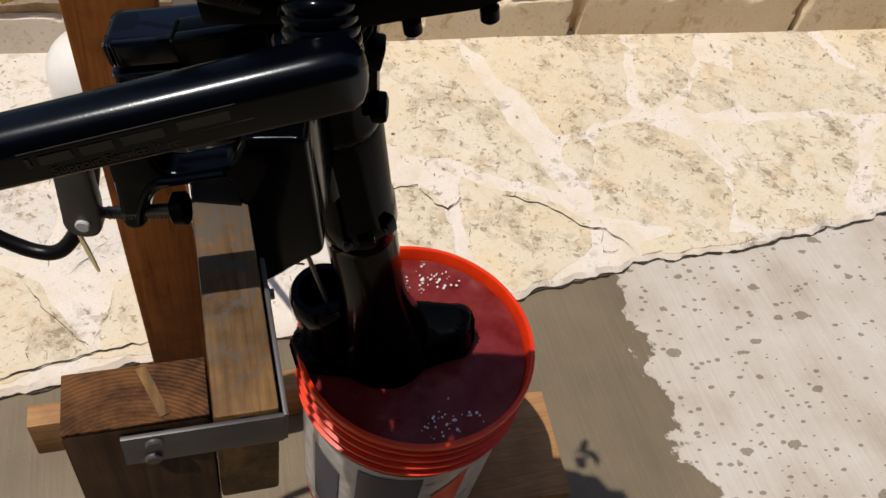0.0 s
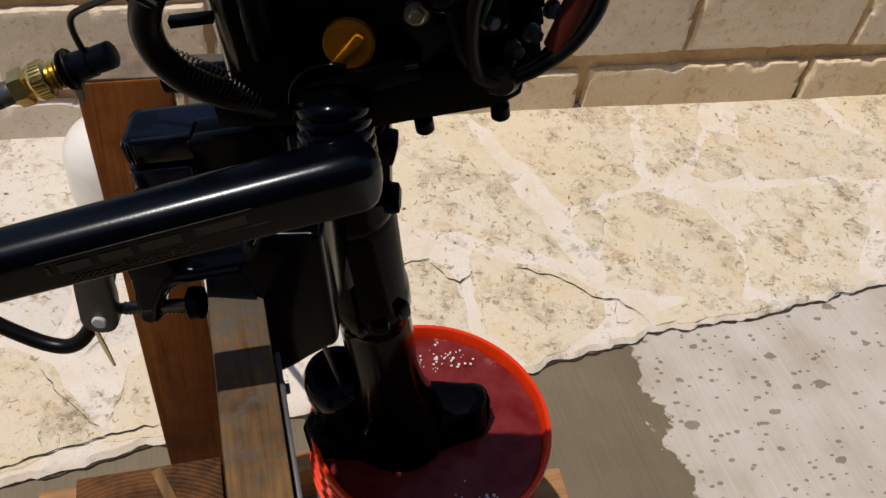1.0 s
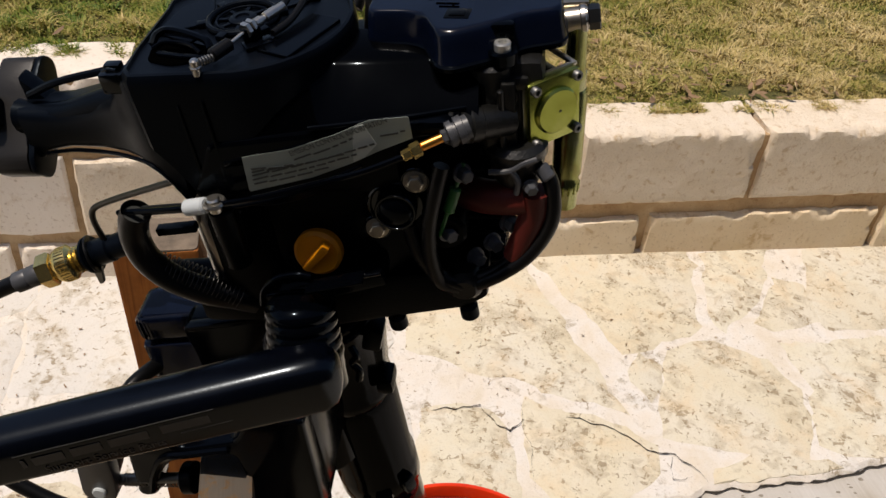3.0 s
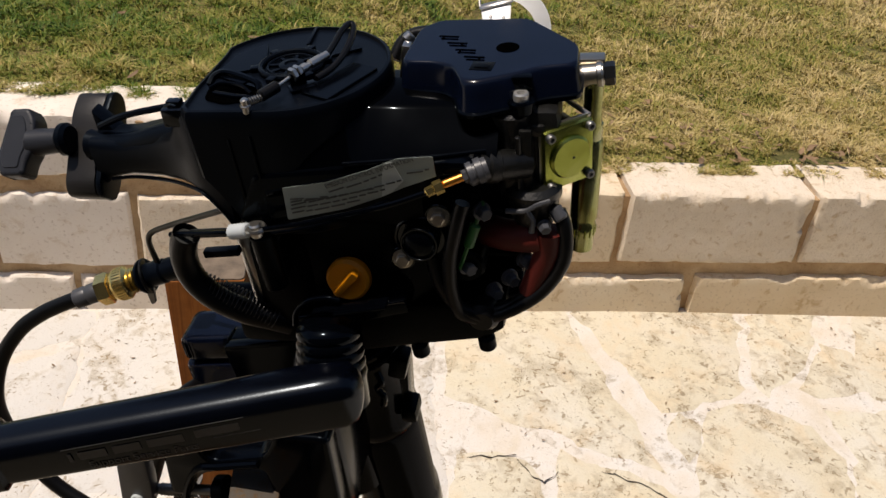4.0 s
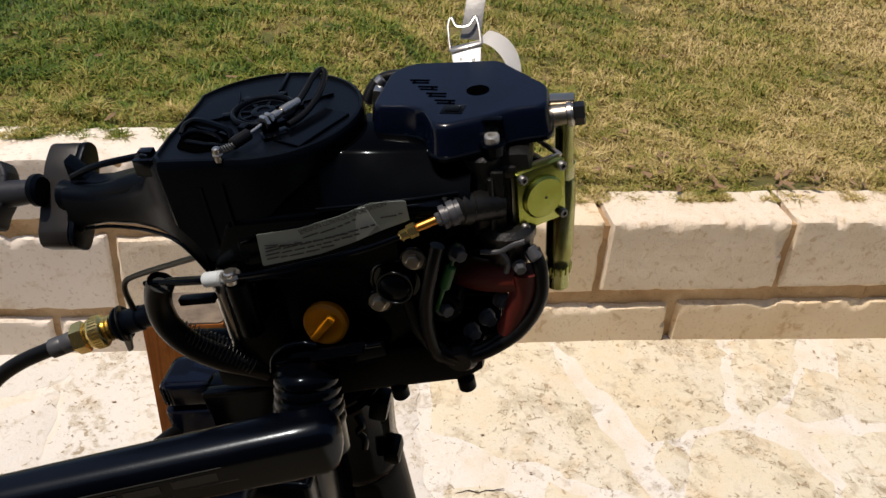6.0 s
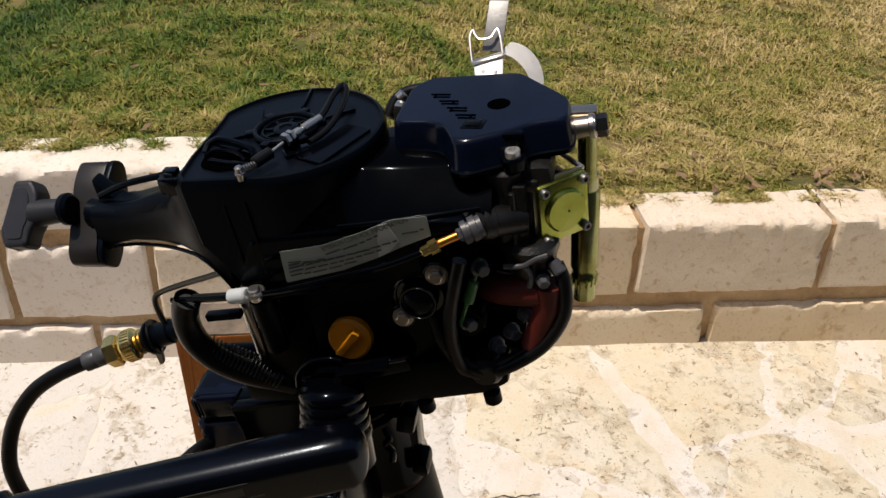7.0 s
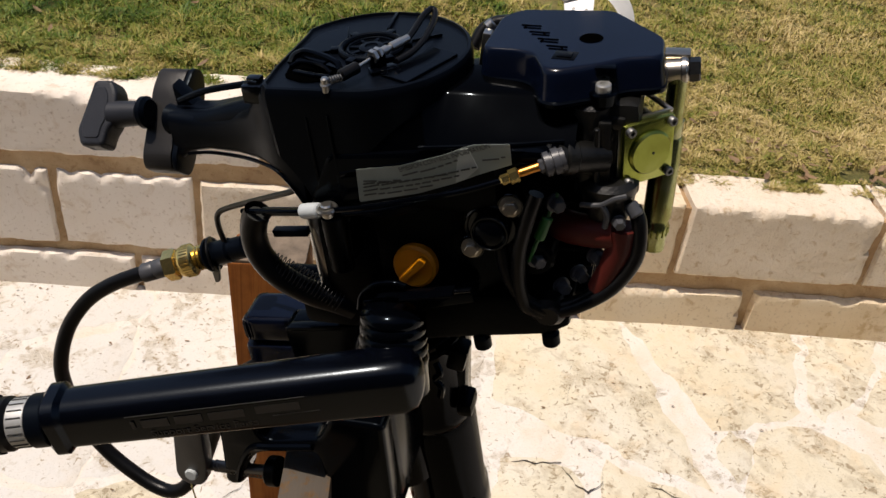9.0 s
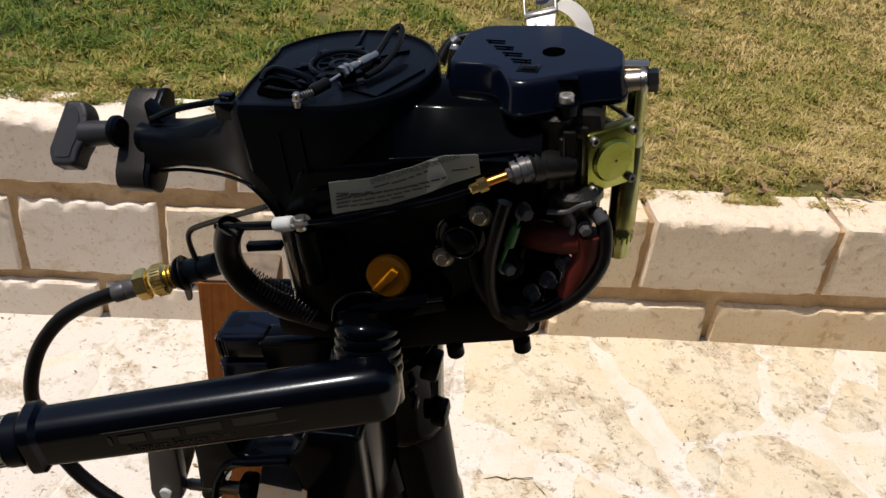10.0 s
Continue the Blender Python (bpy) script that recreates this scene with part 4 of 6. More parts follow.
# ---------------------------------------------------------------- bucket on its board
def bucket():
    tagged(new("board", mesh_of("board", box((0.09, 0.012, 0.013), (0.40, 0.190, 0.050), 0.004, (0, 0, -4)), WOOD_FOOT)), "wet tan plank under the bucket", "plank")
    bk = thing("bucket", pose(0, 0, 0.039), "orange plastic bucket full of churned water", "bucket")
    R, H = 0.1525, 0.371
    outer = [(0.128, 0.0), (0.131, 0.006), (0.1425, H - 0.088)]
    for i in range(4):
        z = H - 0.080 + i * 0.0185
        outer += [(0.1435, z), (0.1505, z + 0.0015), (0.1510, z + 0.005), (0.1450, z + 0.0065)]
    outer += [(0.1455, H - 0.012), (0.1515, H - 0.009), (R, H - 0.003), (0.1515, H), (0.1465, H), (0.1445, H - 0.004)]
    inner = [(0.143, H - 0.03), (0.139, H - 0.1), (0.126, 0.006)]
    part("shell", lathe(outer + inner, seg=72), ORANGE, bk)
    # printed wrap on the side
    wrap = bmesh.new()
    seg, z0, z1 = 72, 0.03, H - 0.098
    rr = lambda z: 0.1312 + (0.1425 - 0.131) * (z / (H - 0.088)) + 0.0006
    a = [[wrap.verts.new((rr(z) * math.cos(2 * math.pi * k / seg), rr(z) * math.sin(2 * math.pi * k / seg), z)) for k in range(seg)] for z in np.linspace(z0, z1, 5)]
    for p, q in zip(a, a[1:]):
        for k in range(seg):
            wrap.faces.new((p[k], p[(k + 1) % seg], q[(k + 1) % seg], q[k]))
    part("printed_wrap", wrap, plain("wet_white_print", (0.50, 0.48, 0.46), 0.3, vary=0.35, wear=30), bk, "scuffed white printed wrap")
    def patch(name, ang, za, zb, half, material, slant=0.0):
        bm, n = bmesh.new(), 10
        rows = []
        for i in range(n + 1):
            th = radians(ang + (i / n - 0.5) * 2 * half)
            rows.append([bm.verts.new(((rr(z) + 0.0012) * math.cos(th), (rr(z) + 0.0012) * math.sin(th), z + slant * (i / n - 0.5))) for z in (za, zb)])
        for p, q in zip(rows, rows[1:]):
            bm.faces.new((p[0], q[0], q[1], p[1]))
        part(name, bm, material, bk)
    navy = plain("navy_print", (0.02, 0.03, 0.07), 0.35, vary=0.3, wear=40)
    patch("printed_shape", -112, 0.08, 0.262, 17, navy, 0.01)
    patch("printed_shape", -150, 0.06, 0.225, 10, navy, -0.02)
    patch("printed_shape", -78, 0.10, 0.235, 9, ORANGE, 0.05)
    # water
    bm = bmesh.new()
    rings, seg = [], 64
    for i, r in enumerate(np.linspace(0.002, 0.1425, 26)):
        ring_v = []
        for k in range(seg):
            x, y = r * math.cos(2 * math.pi * k / seg), r * math.sin(2 * math.pi * k / seg)
            z = H - 0.018 + 0.0035 * noise.noise((x * 28, y * 28, 1)) + 0.0016 * noise.noise((x * 70, y * 70, 5))
            ring_v.append(bm.verts.new((x, y, z)))
        rings.append(ring_v)
    for p, q in zip(rings, rings[1:]):
        for k in range(seg):
            bm.faces.new((p[k], p[(k + 1) % seg], q[(k + 1) % seg], q[k]))
    bm.faces.new(rings[0][::-1])
    w = new("water", mesh_of("water", bm, WATER))
    w.matrix_world = pose(0, 0, 0.039)
    tagged(w, "dark churned water filling the bucket", "water", kind="stuff")
    rng, foam = random.Random(3), bmesh.new()
    for _ in range(90):
        g = rng.random() < 0.5
        x, y = (rng.gauss(0.015, 0.02), rng.gauss(-0.115, 0.010)) if g else (rng.gauss(0.03, 0.025), rng.gauss(0.10, 0.015))
        if x * x + y * y > 0.0185:
            continue
        r = rng.uniform(0.0006, 0.0024)
        b2 = bmesh.new()
        bmesh.ops.create_icosphere(b2, subdivisions=1, radius=r, matrix=Matrix.Translation((x, y, 0.039 + H - 0.016)))
        foam = join(foam, b2)
    gl = plain("foam", (0.8, 0.78, 0.78), 0.12, vary=0.05)
    tagged(new("foam", mesh_of("foam", foam, gl)), "white bubbles on the churned water", "foam", kind="stuff")


# ---------------------------------------------------------------- gas cylinder behind the stand
def gas_cylinder():
    g = thing("gas_cylinder", pose(-0.405, 0.865, 0.021), "white steel gas cylinder with a guard collar", "gas cylinder")
    prof = [(0.066, 0.0), (0.069, 0.003), (0.069, 0.018), (0.078, 0.022)]
    prof += [(0.100 - 0.024 * (1 - math.sin(a)), 0.062 - 0.040 * math.cos(a)) for a in np.linspace(0.15, math.pi / 2, 8)]
    prof += [(0.100 * math.cos(a) + 0.0001, 0.142 + 0.084 * math.sin(a)) for a in np.linspace(0, math.pi / 2 - 0.06, 14)]
    part("body", lathe(prof, seg=56), TANK_WHITE, g)
    part("guard_collar", lathe([(0.0440, 0.205), (0.0440, 0.296), (0.0455, 0.298), (0.0468, 0.296), (0.0468, 0.205)], seg=48, cap=False), TANK_WHITE, g, "pale grey steel guard collar")
    v = part("valve", join(rod((0, 0, 0.220), (0, 0, 0.245), 0.012), rod((0, 0, 0.228), (0.0, 0.035, 0.228), 0.007)), BRASS, g, "brass valve")
    part("knob", rod((0, 0, 0.239), (0, 0, 0.252), 0.015, 10), BLACK_SATIN, v)


# ---------------------------------------------------------------- outboard motor
MX, MZ = Vector((0.955, -0.251, 0.157)), Vector((-0.170, -0.030, 0.985)).normalized()
MX = (MX - MZ * MX.dot(MZ)).normalized()
MY = MZ.cross(MX)
MOTOR = Matrix(((MX.x, MY.x, MZ.x, -0.204), (MX.y, MY.y, MZ.y, -0.104), (MX.z, MY.z, MZ.z, 1.183), (0, 0, 0, 1)))


def motor():
    mo = thing("outboard_motor", MOTOR, "small black outboard motor with its cowl off, clamped to the stand", "outboard motor")
    P = lambda name, bm, mat, parent=mo, label="": part(name, bm, mat, parent, label)
    C, R = (0.005, -0.007), 0.0580
    disc = lambda r, n=56, a0=0, a1=360: [(C[0] + r * math.cos(radians(a0 + (a1 - a0) * k / n)), C[1] + r * math.sin(radians(a0 + (a1 - a0) * k / n))) for k in range(n + (a1 - a0 < 360))]

    # recoil starter housing: round drum whose near left corner is squared off and runs into the neck
    outline = disc(R, 46, -92, 152) + [(-0.0455, 0.010), (-0.0470, -0.036), (-0.0455, -0.059), (-0.0405, -0.0650)]
    drum, rows = bmesh.new(), []
    for z, g in ((-0.084, 0.93), (-0.082, 0.955), (-0.070, 0.965), (-0.060, 0.972), (-0.052, 0.978), (-0.044, 0.983), (-0.030, 0.99), (-0.010, 1.0), (-0.0055, 1.0), (-0.0030, 0.994), (-0.0012, 0.978), (-0.0008, 0.950), (-0.0026, 0.938), (-0.0026, 0.92), (-0.0026, 0.10)):
        low = min(1.0, max(0.0, (-z - 0.046) / 0.034))
        rows.append([drum.verts.new((C[0] + (x - C[0]) * g + 0.017 * low ** 0.7 * min(1, max(0, (-0.005 - x) / 0.035)), C[1] + (y - C[1]) * g, z)) for x, y in outline])
    for a, b in zip(rows, rows[1:]):
        for k in range(len(a)):
            j = (k + 1) % len(a)
            drum.faces.new((a[k], a[j], b[j], b[k]))
    drum.faces.new(rows[0][::-1]), drum.faces.new(rows[-1])
    # neck that carries the pull rope out to the guide, level with the drum's near side
    neck, rows = bmesh.new(), []
    for x, y0, y1, z0, z1, r in ((-0.127, -0.036, -0.010, -0.070, -0.036, 0.005), (-0.118, -0.0370, -0.010, -0.0630, -0.036, 0.006), (-0.102, -0.0385, -0.009, -0.0600, -0.0355, 0.007), (-0.080, -0.0430, -0.008, -0.0585, -0.0310, 0.007),
                                 (-0.064, -0.0490, -0.008, -0.0575, -0.0240, 0.006), (-0.056, -0.0535, -0.006, -0.0570, -0.0130, 0.005), (-0.050, -0.0570, -0.004, -0.0575, -0.0055, 0.004), (-0.044, -0.0595, -0.004, -0.0595, -0.0050, 0.004), (-0.038, -0.0610, -0.004, -0.0670, -0.005, 0.003), (-0.030, -0.0615, -0.004, -0.0800, -0.005, 0.003)):
        ringv = []
        for cy, cz, a0 in ((y1 - r, z0 + r, -90), (y1 - r, z1 - r, 0), (y0 + r, z1 - r, 90), (y0 + r, z0 + r, 180)):
            ringv += [neck.verts.new((x, cy + r * math.cos(radians(a0 + 30 * i)), cz + r * math.sin(radians(a0 + 30 * i)))) for i in range(4)]
        rows.append(ringv)
    for a, b in zip(rows, rows[1:]):
        for k in range(len(a)):
            j = (k + 1) % len(a)
            neck.faces.new((a[k], a[j], b[j], b[k]))
    neck.faces.new(rows[0][::-1]), neck.faces.new(rows[-1])
    housing = P("starter_housing", join(drum, neck), BLACK_SATIN, mo, "matt black recoil starter housing")
    P("neck_lip", tube([(-0.118, -0.0365, -0.0625), (-0.100, -0.0385, -0.0595), (-0.075, -0.0445, -0.0580), (-0.056, -0.0530, -0.0570), (-0.047, -0.0580, -0.0580), (-0.0405, -0.0600, -0.0635), (-0.0350, -0.0610, -0.0715), (-0.0310, -0.0612, -0.0795)], 0.0012, 8), BLACK, housing)
    # the guide and the grip stand square to the rope and lie over towards the viewer
    TILT_BAR = Matrix(((1, 0, 0, 0), (0, -0.70, -0.714, 0), (0, -0.714, 0.70, 0), (0, 0, 0, 1)))
    def on_rope(bm, c):
        bm.transform(Matrix.Translation(c) @ TILT_BAR)
        return bm
    def oval(half, thick, x0, x1, bev):
        bm = prism(rounded([(-half, thick * 0.55), (-half * 0.55, thick), (half * 0.8, thick), (half, thick * 0.6), (half, -thick * 0.7), (half * 0.7, -thick), (-half * 0.6, -thick), (-half, -thick * 0.5)], 0.006, 4), x0, x1, bev, 2)
        bm.transform(Matrix(((0, 0, 1, 0), (1, 0, 0, 0), (0, 1, 0, 0), (0, 0, 0, 1))))
        return bm
    P("rope_guide", on_rope(oval(0.0345, 0.0115, -0.0205, 0.0, 0.0016), (-0.129, -0.014, -0.052)), GREY_PLASTIC, housing, "dark grey rope guide")
    P("guide_web", on_rope(oval(0.0350, 0.0120, 0.0008, 0.0045, 0.0012), (-0.129, -0.014, -0.052)), BLACK_SATIN, housing)
    P("guide_brace", plate([(-0.127, -0.022), (-0.112, -0.040), (-0.112, -0.060), (-0.127, -0.072)], -0.022, -0.010, 0.002, 2), BLACK_SATIN, housing)
    P("top_rail", tube([(-0.121, -0.026, -0.031), (-0.098, -0.029, -0.0215), (-0.060, -0.032, -0.013)], 0.0022, 8), BLACK_SATIN, housing)
    P("rope_tube", tube([(-0.130, -0.026, -0.044), (-0.118, -0.028, -0.043), (-0.100, -0.031, -0.040), (-0.080, -0.034, -0.034), (-0.050, -0.038, -0.026)], lambda u: 0.0100 - 0.012 * u * (1 - u), 14), BLACK_SATIN, housing)
    P("guide_bush", rod((-0.1515, -0.026, -0.0405), (-0.144, -0.026, -0.0400), 0.0104, 24, 0.003), BLACK_SATIN, housing)
    hx, hy = 0.003, -0.006
    hub = join(ring(Matrix.Translation((hx, hy, -0.0006)), 0.0182, 0.0017), ring(Matrix.Translation((hx, hy, -0.0010)), 0.0140, 0.0008), lathe([(0.0075, -0.003), (0.0075, -0.0006), (0.0066, 0.0), (0.0040, 0.0), (0.0036, -0.001), (0.0005, -0.001)], Matrix.Translation((hx, hy, 0)), 28))
    for a in range(15, 375, 60):
        hub = join(hub, box((hx + 0.0205 * math.cos(radians(a)), hy + 0.0205 * math.sin(radians(a)), -0.0008), (0.007, 0.0050, 0.003), 0.0006, (0, 0, a)))
    P("hub_ring", hub, BLACK_SATIN, housing)
    for a in range(0, 360, 45):
        P("hub_spoke", box((hx + 0.0108 * math.cos(radians(a)), hy + 0.0108 * math.sin(radians(a)), -0.0015), (0.0062, 0.0022, 0.0014), 0.0004, (0, 0, a)), BLACK_SATIN, housing)
    for pts in ([(0.019, -0.041), (0.037, -0.0505), (0.0565, -0.012), (0.040, -0.004)], [(-0.0415, -0.022), (-0.036, 0.011), (-0.0215, 0.024), (-0.0155, 0.004), (-0.0185, -0.012)]):
        P("raised_panel", prism(pts, -0.0030, -0.0008, 0.0004, 1), BLACK, housing)
    P("rib", box((0.004, 0.0345, -0.0015), (0.0018, 0.026, 0.0022), 0.0005, (0, 0, 4)), BLACK_SATIN, housing)
    P("rib", box((0.030, 0.010, -0.0018), (0.0014, 0.024, 0.0016), 0.0004, (0, 0, -58)), BLACK_SATIN, housing)
    # raised black plate paints the opening's dark inside
    vent = P("vent_shade_plate", prism(rounded([(-0.036, -0.047), (-0.0385, -0.030), (-0.029, -0.0235), (-0.005, -0.036), (-0.003, -0.048), (-0.022, -0.053)], 0.004), -0.0045, -0.0016, 0.0003, 1), HOLE, housing, "flat black plate painting a deep vent in the starter top")
    P("vent_bar", box((-0.024, -0.0445, -0.0006), (0.016, 0.0028, 0.0022), 0.0006, (0, 0, -18)), BLACK_SATIN, vent)
    P("vent_bar", box((-0.011, -0.0475, -0.0006), (0.012, 0.0026, 0.0022), 0.0006, (0, 0, -10)), BLACK_SATIN, vent)
    lev = join(tube([(-0.0360, -0.036, 0.0010), (-0.0345, -0.031, 0.0040), (-0.029, -0.0285, 0.0052), (-0.018, -0.0325, 0.0050), (-0.006, -0.0395, 0.0040), (-0.003, -0.0440, 0.0015)], 0.0020, 8), tube([(-0.0345, -0.040, 0.0010), (-0.028, -0.0375, 0.0030), (-0.015, -0.0410, 0.0030), (-0.007, -0.0470, 0.0012)], 0.0013, 8), box((-0.021, -0.0335, 0.0034), (0.020, 0.0060, 0.0016), 0.0007, (0, 0, -28)))
    P("start_lock_lever", lev, BLACK, housing)
    P("corner_clip", join(box((-0.0525, -0.0520, -0.0090), (0.0125, 0.011, 0.0110), 0.0014), box((-0.0525, -0.0500, -0.0024), (0.0085, 0.0060, 0.0036), 0.0010), tube([(-0.056, -0.0560, -0.0018), (-0.0525, -0.0565, -0.0006), (-0.049, -0.0560, -0.0018)], 0.0008, 6)), BLACK_GLINT, housing)
    P("panel_seam", join(box((-0.0185, -0.0640, -0.046), (0.0016, 0.0022, 0.058), 0.0004), box((-0.0055, -0.0645, -0.045), (0.0016, 0.0022, 0.060), 0.0004)), BLACK, housing)

    # lock cable across the starter
    cab = P("lock_cable", tube([(0.0275, -0.011, 0.0070), (0.0290, -0.001, 0.0085), (0.0310, 0.012, 0.0115), (0.0335, 0.021, 0.0120), (0.0362, 0.019, 0.0105), (0.0372, 0.008, 0.0080), (0.0360, -0.006, 0.0052), (0.0320, -0.020, 0.0028), (0.026, -0.031, 0.0020)], 0.0019, 10), RUBBER, mo, "black control cable with steel ferrules")
    P("ferrule", steps((0.0165, -0.0290, 0.0060), (0.0280, -0.0105, 0.0072), [(0, 0.0012), (0.05, 0.0026), (0.22, 0.0026), (0.24, 0.0018), (0.34, 0.0018), (0.36, 0.0027), (0.72, 0.0027), (0.74, 0.0023), (0.97, 0.0023), (1, 0.0012)], 18), STEEL, cab)
    for p, q in (((0.0130, -0.0345, 0.0055), (0.0146, -0.0320, 0.0057)), ((0.0150, -0.0314, 0.0058), (0.0164, -0.0292, 0.0060))):
        P("lock_nut", rod(p, q, 0.0042, 6, 0.0005), STEEL, cab)
    P("clip_bracket", join(box((0.0155, -0.0325, 0.0018), (0.0095, 0.0042, 0.0095), 0.0008, (0, 0, 32)), box((0.0185, -0.0345, -0.0012), (0.0150, 0.0090, 0.0020), 0.0006, (0, 0, 32))), BLACK, cab)
    P("inner_wire", rod((0.0075, -0.0465, 0.0045), (0.0140, -0.0330, 0.0056), 0.0009, 8), STEEL, cab)
    P("sleeve", rod((0.0015, -0.0560, 0.0038), (0.0085, -0.0450, 0.0047), 0.0034, 16, 0.001), RUBBER, cab)
    for k in range(6):
        c = Vector((-0.0034 + 0.0011 * k, -0.0610 + 0.0010 * k, 0.0032))
        P("spring_coil", ring(along(c, c + Vector((0.9, 0.8, 0.05)))[0], 0.0018, 0.0006, 16, 6), DULL_STEEL, cab)
    P("end_pin", join(rod((-0.0046, -0.0625, -0.003), (-0.0046, -0.0625, 0.0062), 0.0023, 14), rod((-0.0046, -0.0625, 0.0012), (-0.0046, -0.0625, 0.0026), 0.0032, 6)), STEEL, cab)

    # pull handle
    grip_pts = rounded([(-0.1860, -0.0215), (-0.1735, -0.0220), (-0.1690, -0.0150), (-0.1680, -0.0085), (-0.1680, 0.0060), (-0.1715, 0.0120), (-0.1725, 0.0215), (-0.1890, 0.0220), (-0.1930, 0.0120)], 0.0030, 3)
    hd = on_rope(join(prism(grip_pts, -0.0085, 0.0070, 0.0026, 3), prism([(-0.183 + (x + 0.183) * 0.66, y * 0.78) for x, y in grip_pts], 0.0062, 0.0077, 0.0005, 1)), (0, -0.026, -0.0440))
    hd = join(hd, rod((-0.174, -0.026, -0.0430), (-0.146, -0.026, -0.0405), 0.0090, 20, 0.002, 0.0074))
    P("pull_handle", hd, HANDLE_GREY, mo, "grey T-shaped pull handle")

    # powerhead casting below the starter
    pts = [(-0.030, -0.052), (0.060, -0.052), (0.100, -0.036), (0.126, -0.028), (0.126, 0.050), (0.06, 0.060), (-0.030, 0.055)]
    blk = join(prism(pts, -0.165, -0.060, 0.006, 2), prism([(-0.020, -0.060), (0.085, -0.060), (0.098, -0.040), (0.098, 0.05), (-0.03, 0.05)], -0.078, -0.030, 0.005, 2))
    block = P("engine_block", blk, BLACK_DULL, mo, "black cast engine block with cooling fins")
    for x, z, r in ((0.079, -0.086, 0.016), (0.105, -0.111, 0.012)):
        P("boss", rod((x, -0.03, z), (x, -0.0545, z), r, 20, 0.002), BLACK_DULL, block)
    for z in np.arange(-0.158, -0.07, 0.011):
        P("cooling_fin", box((0.112, -0.012, z), (0.05, 0.05, 0.0028), 0.0008), BLACK_DULL, block)
    P("shroud_cover", plate(rounded([(-0.010, -0.040), (0.064, -0.0335), (0.098, -0.0310), (0.120, -0.0310), (0.120, -0.038), (0.095, -0.0405), (0.050, -0.059), (-0.02, -0.079), (-0.026, -0.072)], 0.004), -0.0655, -0.01, 0.003, 2), BLACK, block)
    # the shroud sweeps up from its lip, hollow, to the drum and the air box
    sw, rows = bmesh.new(), []
    for i in range(27):
        u = i / 26
        x = -0.004 + 0.132 * u
        k2 = max(0.0, (u - 0.55) / 0.45)
        yf = -0.0655 + 0.009 * k2 ** 1.4
        dy = C[1] - math.sqrt(max(0.0, R * R - (x - C[0]) ** 2)) if abs(x - C[0]) < R else 0.0
        back = min(yf + 0.030, max(yf + 0.006, dy + 0.006))
        lip = -0.0345 - 0.030 * max(0.0, 0.50 - u) if u < 0.5 else -0.0345 + 0.004 * (u - 0.5)
        top = -0.011 - 0.004 * k2
        col_pts = [(x, -0.004, lip - 0.012), (x, yf + 0.002, lip - 0.008), (x, yf, lip - 0.006), (x, yf - 0.0006, lip - 0.002), (x, yf + 0.0012, lip)]
        for k in range(1, 10):
            v = k / 9
            col_pts.append((x, yf + 0.0012 + (back - yf - 0.0012) * v, lip + (top - lip) * v ** 0.9))
        col_pts.append((x, -0.004, top))
        rows.append([sw.verts.new(p) for p in col_pts])
    for a, b in zip(rows, rows[1:]):
        for k in range(len(a)):
            j = (k + 1) % len(a)
            sw.faces.new((a[k], a[j], b[j], b[k]))
    sw.faces.new(rows[0][::-1]), sw.faces.new(rows[-1])
    P("swept_shroud", sw, LEG_BLACK, block)
    P("shroud_rim", tube([(0.044, -0.0645, -0.0330), (0.070, -0.0640, -0.0310), (0.096, -0.0610, -0.0300), (0.122, -0.0545, -0.0300)], 0.0013, 8), BLACK, block)
    # fuel pump flange: a domed plug between two bolted ears
    pump = P("pump_flange", join(rod((0.0812, -0.050, -0.0869), (0.0812, -0.0585, -0.0869), 0.0150, 32, 0.0012), rod((0.0926, -0.050, -0.0714), (0.0926, -0.0580, -0.0714), 0.0075, 20, 0.0012), rod((0.0685, -0.050, -0.1023), (0.0685, -0.0580, -0.1023), 0.0075, 20, 0.0012)), BLACK_GLINT, block, "glossy black fuel pump flange")
    P("plug", lathe([(0.0112, -0.001), (0.0112, 0.0060), (0.0100, 0.0078), (0.0090, 0.0072), (0.0075, 0.0082), (0.0040, 0.0090), (0.0004, 0.0092)], along((0.0812, -0.058, -0.0869), (0.0812, -0.068, -0.0862))[0], 32), BLACK, pump)
    P("plug_rim", ring(along((0.0812, -0.0655, -0.0864), (0.0812, -0.068, -0.0862))[0], 0.0104, 0.0009, 32, 6), BLACK_GLINT, pump)
    P("flange_rim", tube([(0.0812 + 0.0152 * math.cos(a), -0.0590, -0.0869 + 0.0152 * math.sin(a)) for a in np.linspace(0.9, 3.6, 12)], 0.0010, 6), BLACK_GLINT, pump)
    for bx, bz in ((0.0926, -0.0714), (0.0685, -0.1023)):
        P("bolt", hex_bolt((bx, -0.0578, bz), (0.1, -1, 0.15), 0.0044, 0.0055), PIPE_STEEL, pump)
        P("ear_rim", ring(Matrix.Translation((bx, -0.0582, bz)) @ Euler((radians(90), 0, 0)).to_matrix().to_4x4(), 0.0072, 0.0007, 20, 6), BLACK_GLINT, pump)
    # shelf over the bellows with a shiny front edge
    P("bracket_shelf", plate([(-0.0033, -0.1441), (0.0686, -0.1263), (0.0686 + 0.002, -0.1263 - 0.010), (-0.0033 + 0.004, -0.1441 - 0.012)], -0.0690, -0.045, 0.002, 2), BLACK, block)
    P("shelf_edge", tube([(-0.0033, -0.0695, -0.1441), (0.0326, -0.0697, -0.1346), (0.0686, -0.0695, -0.1263)], 0.0011, 8), BLACK_GLINT, block)
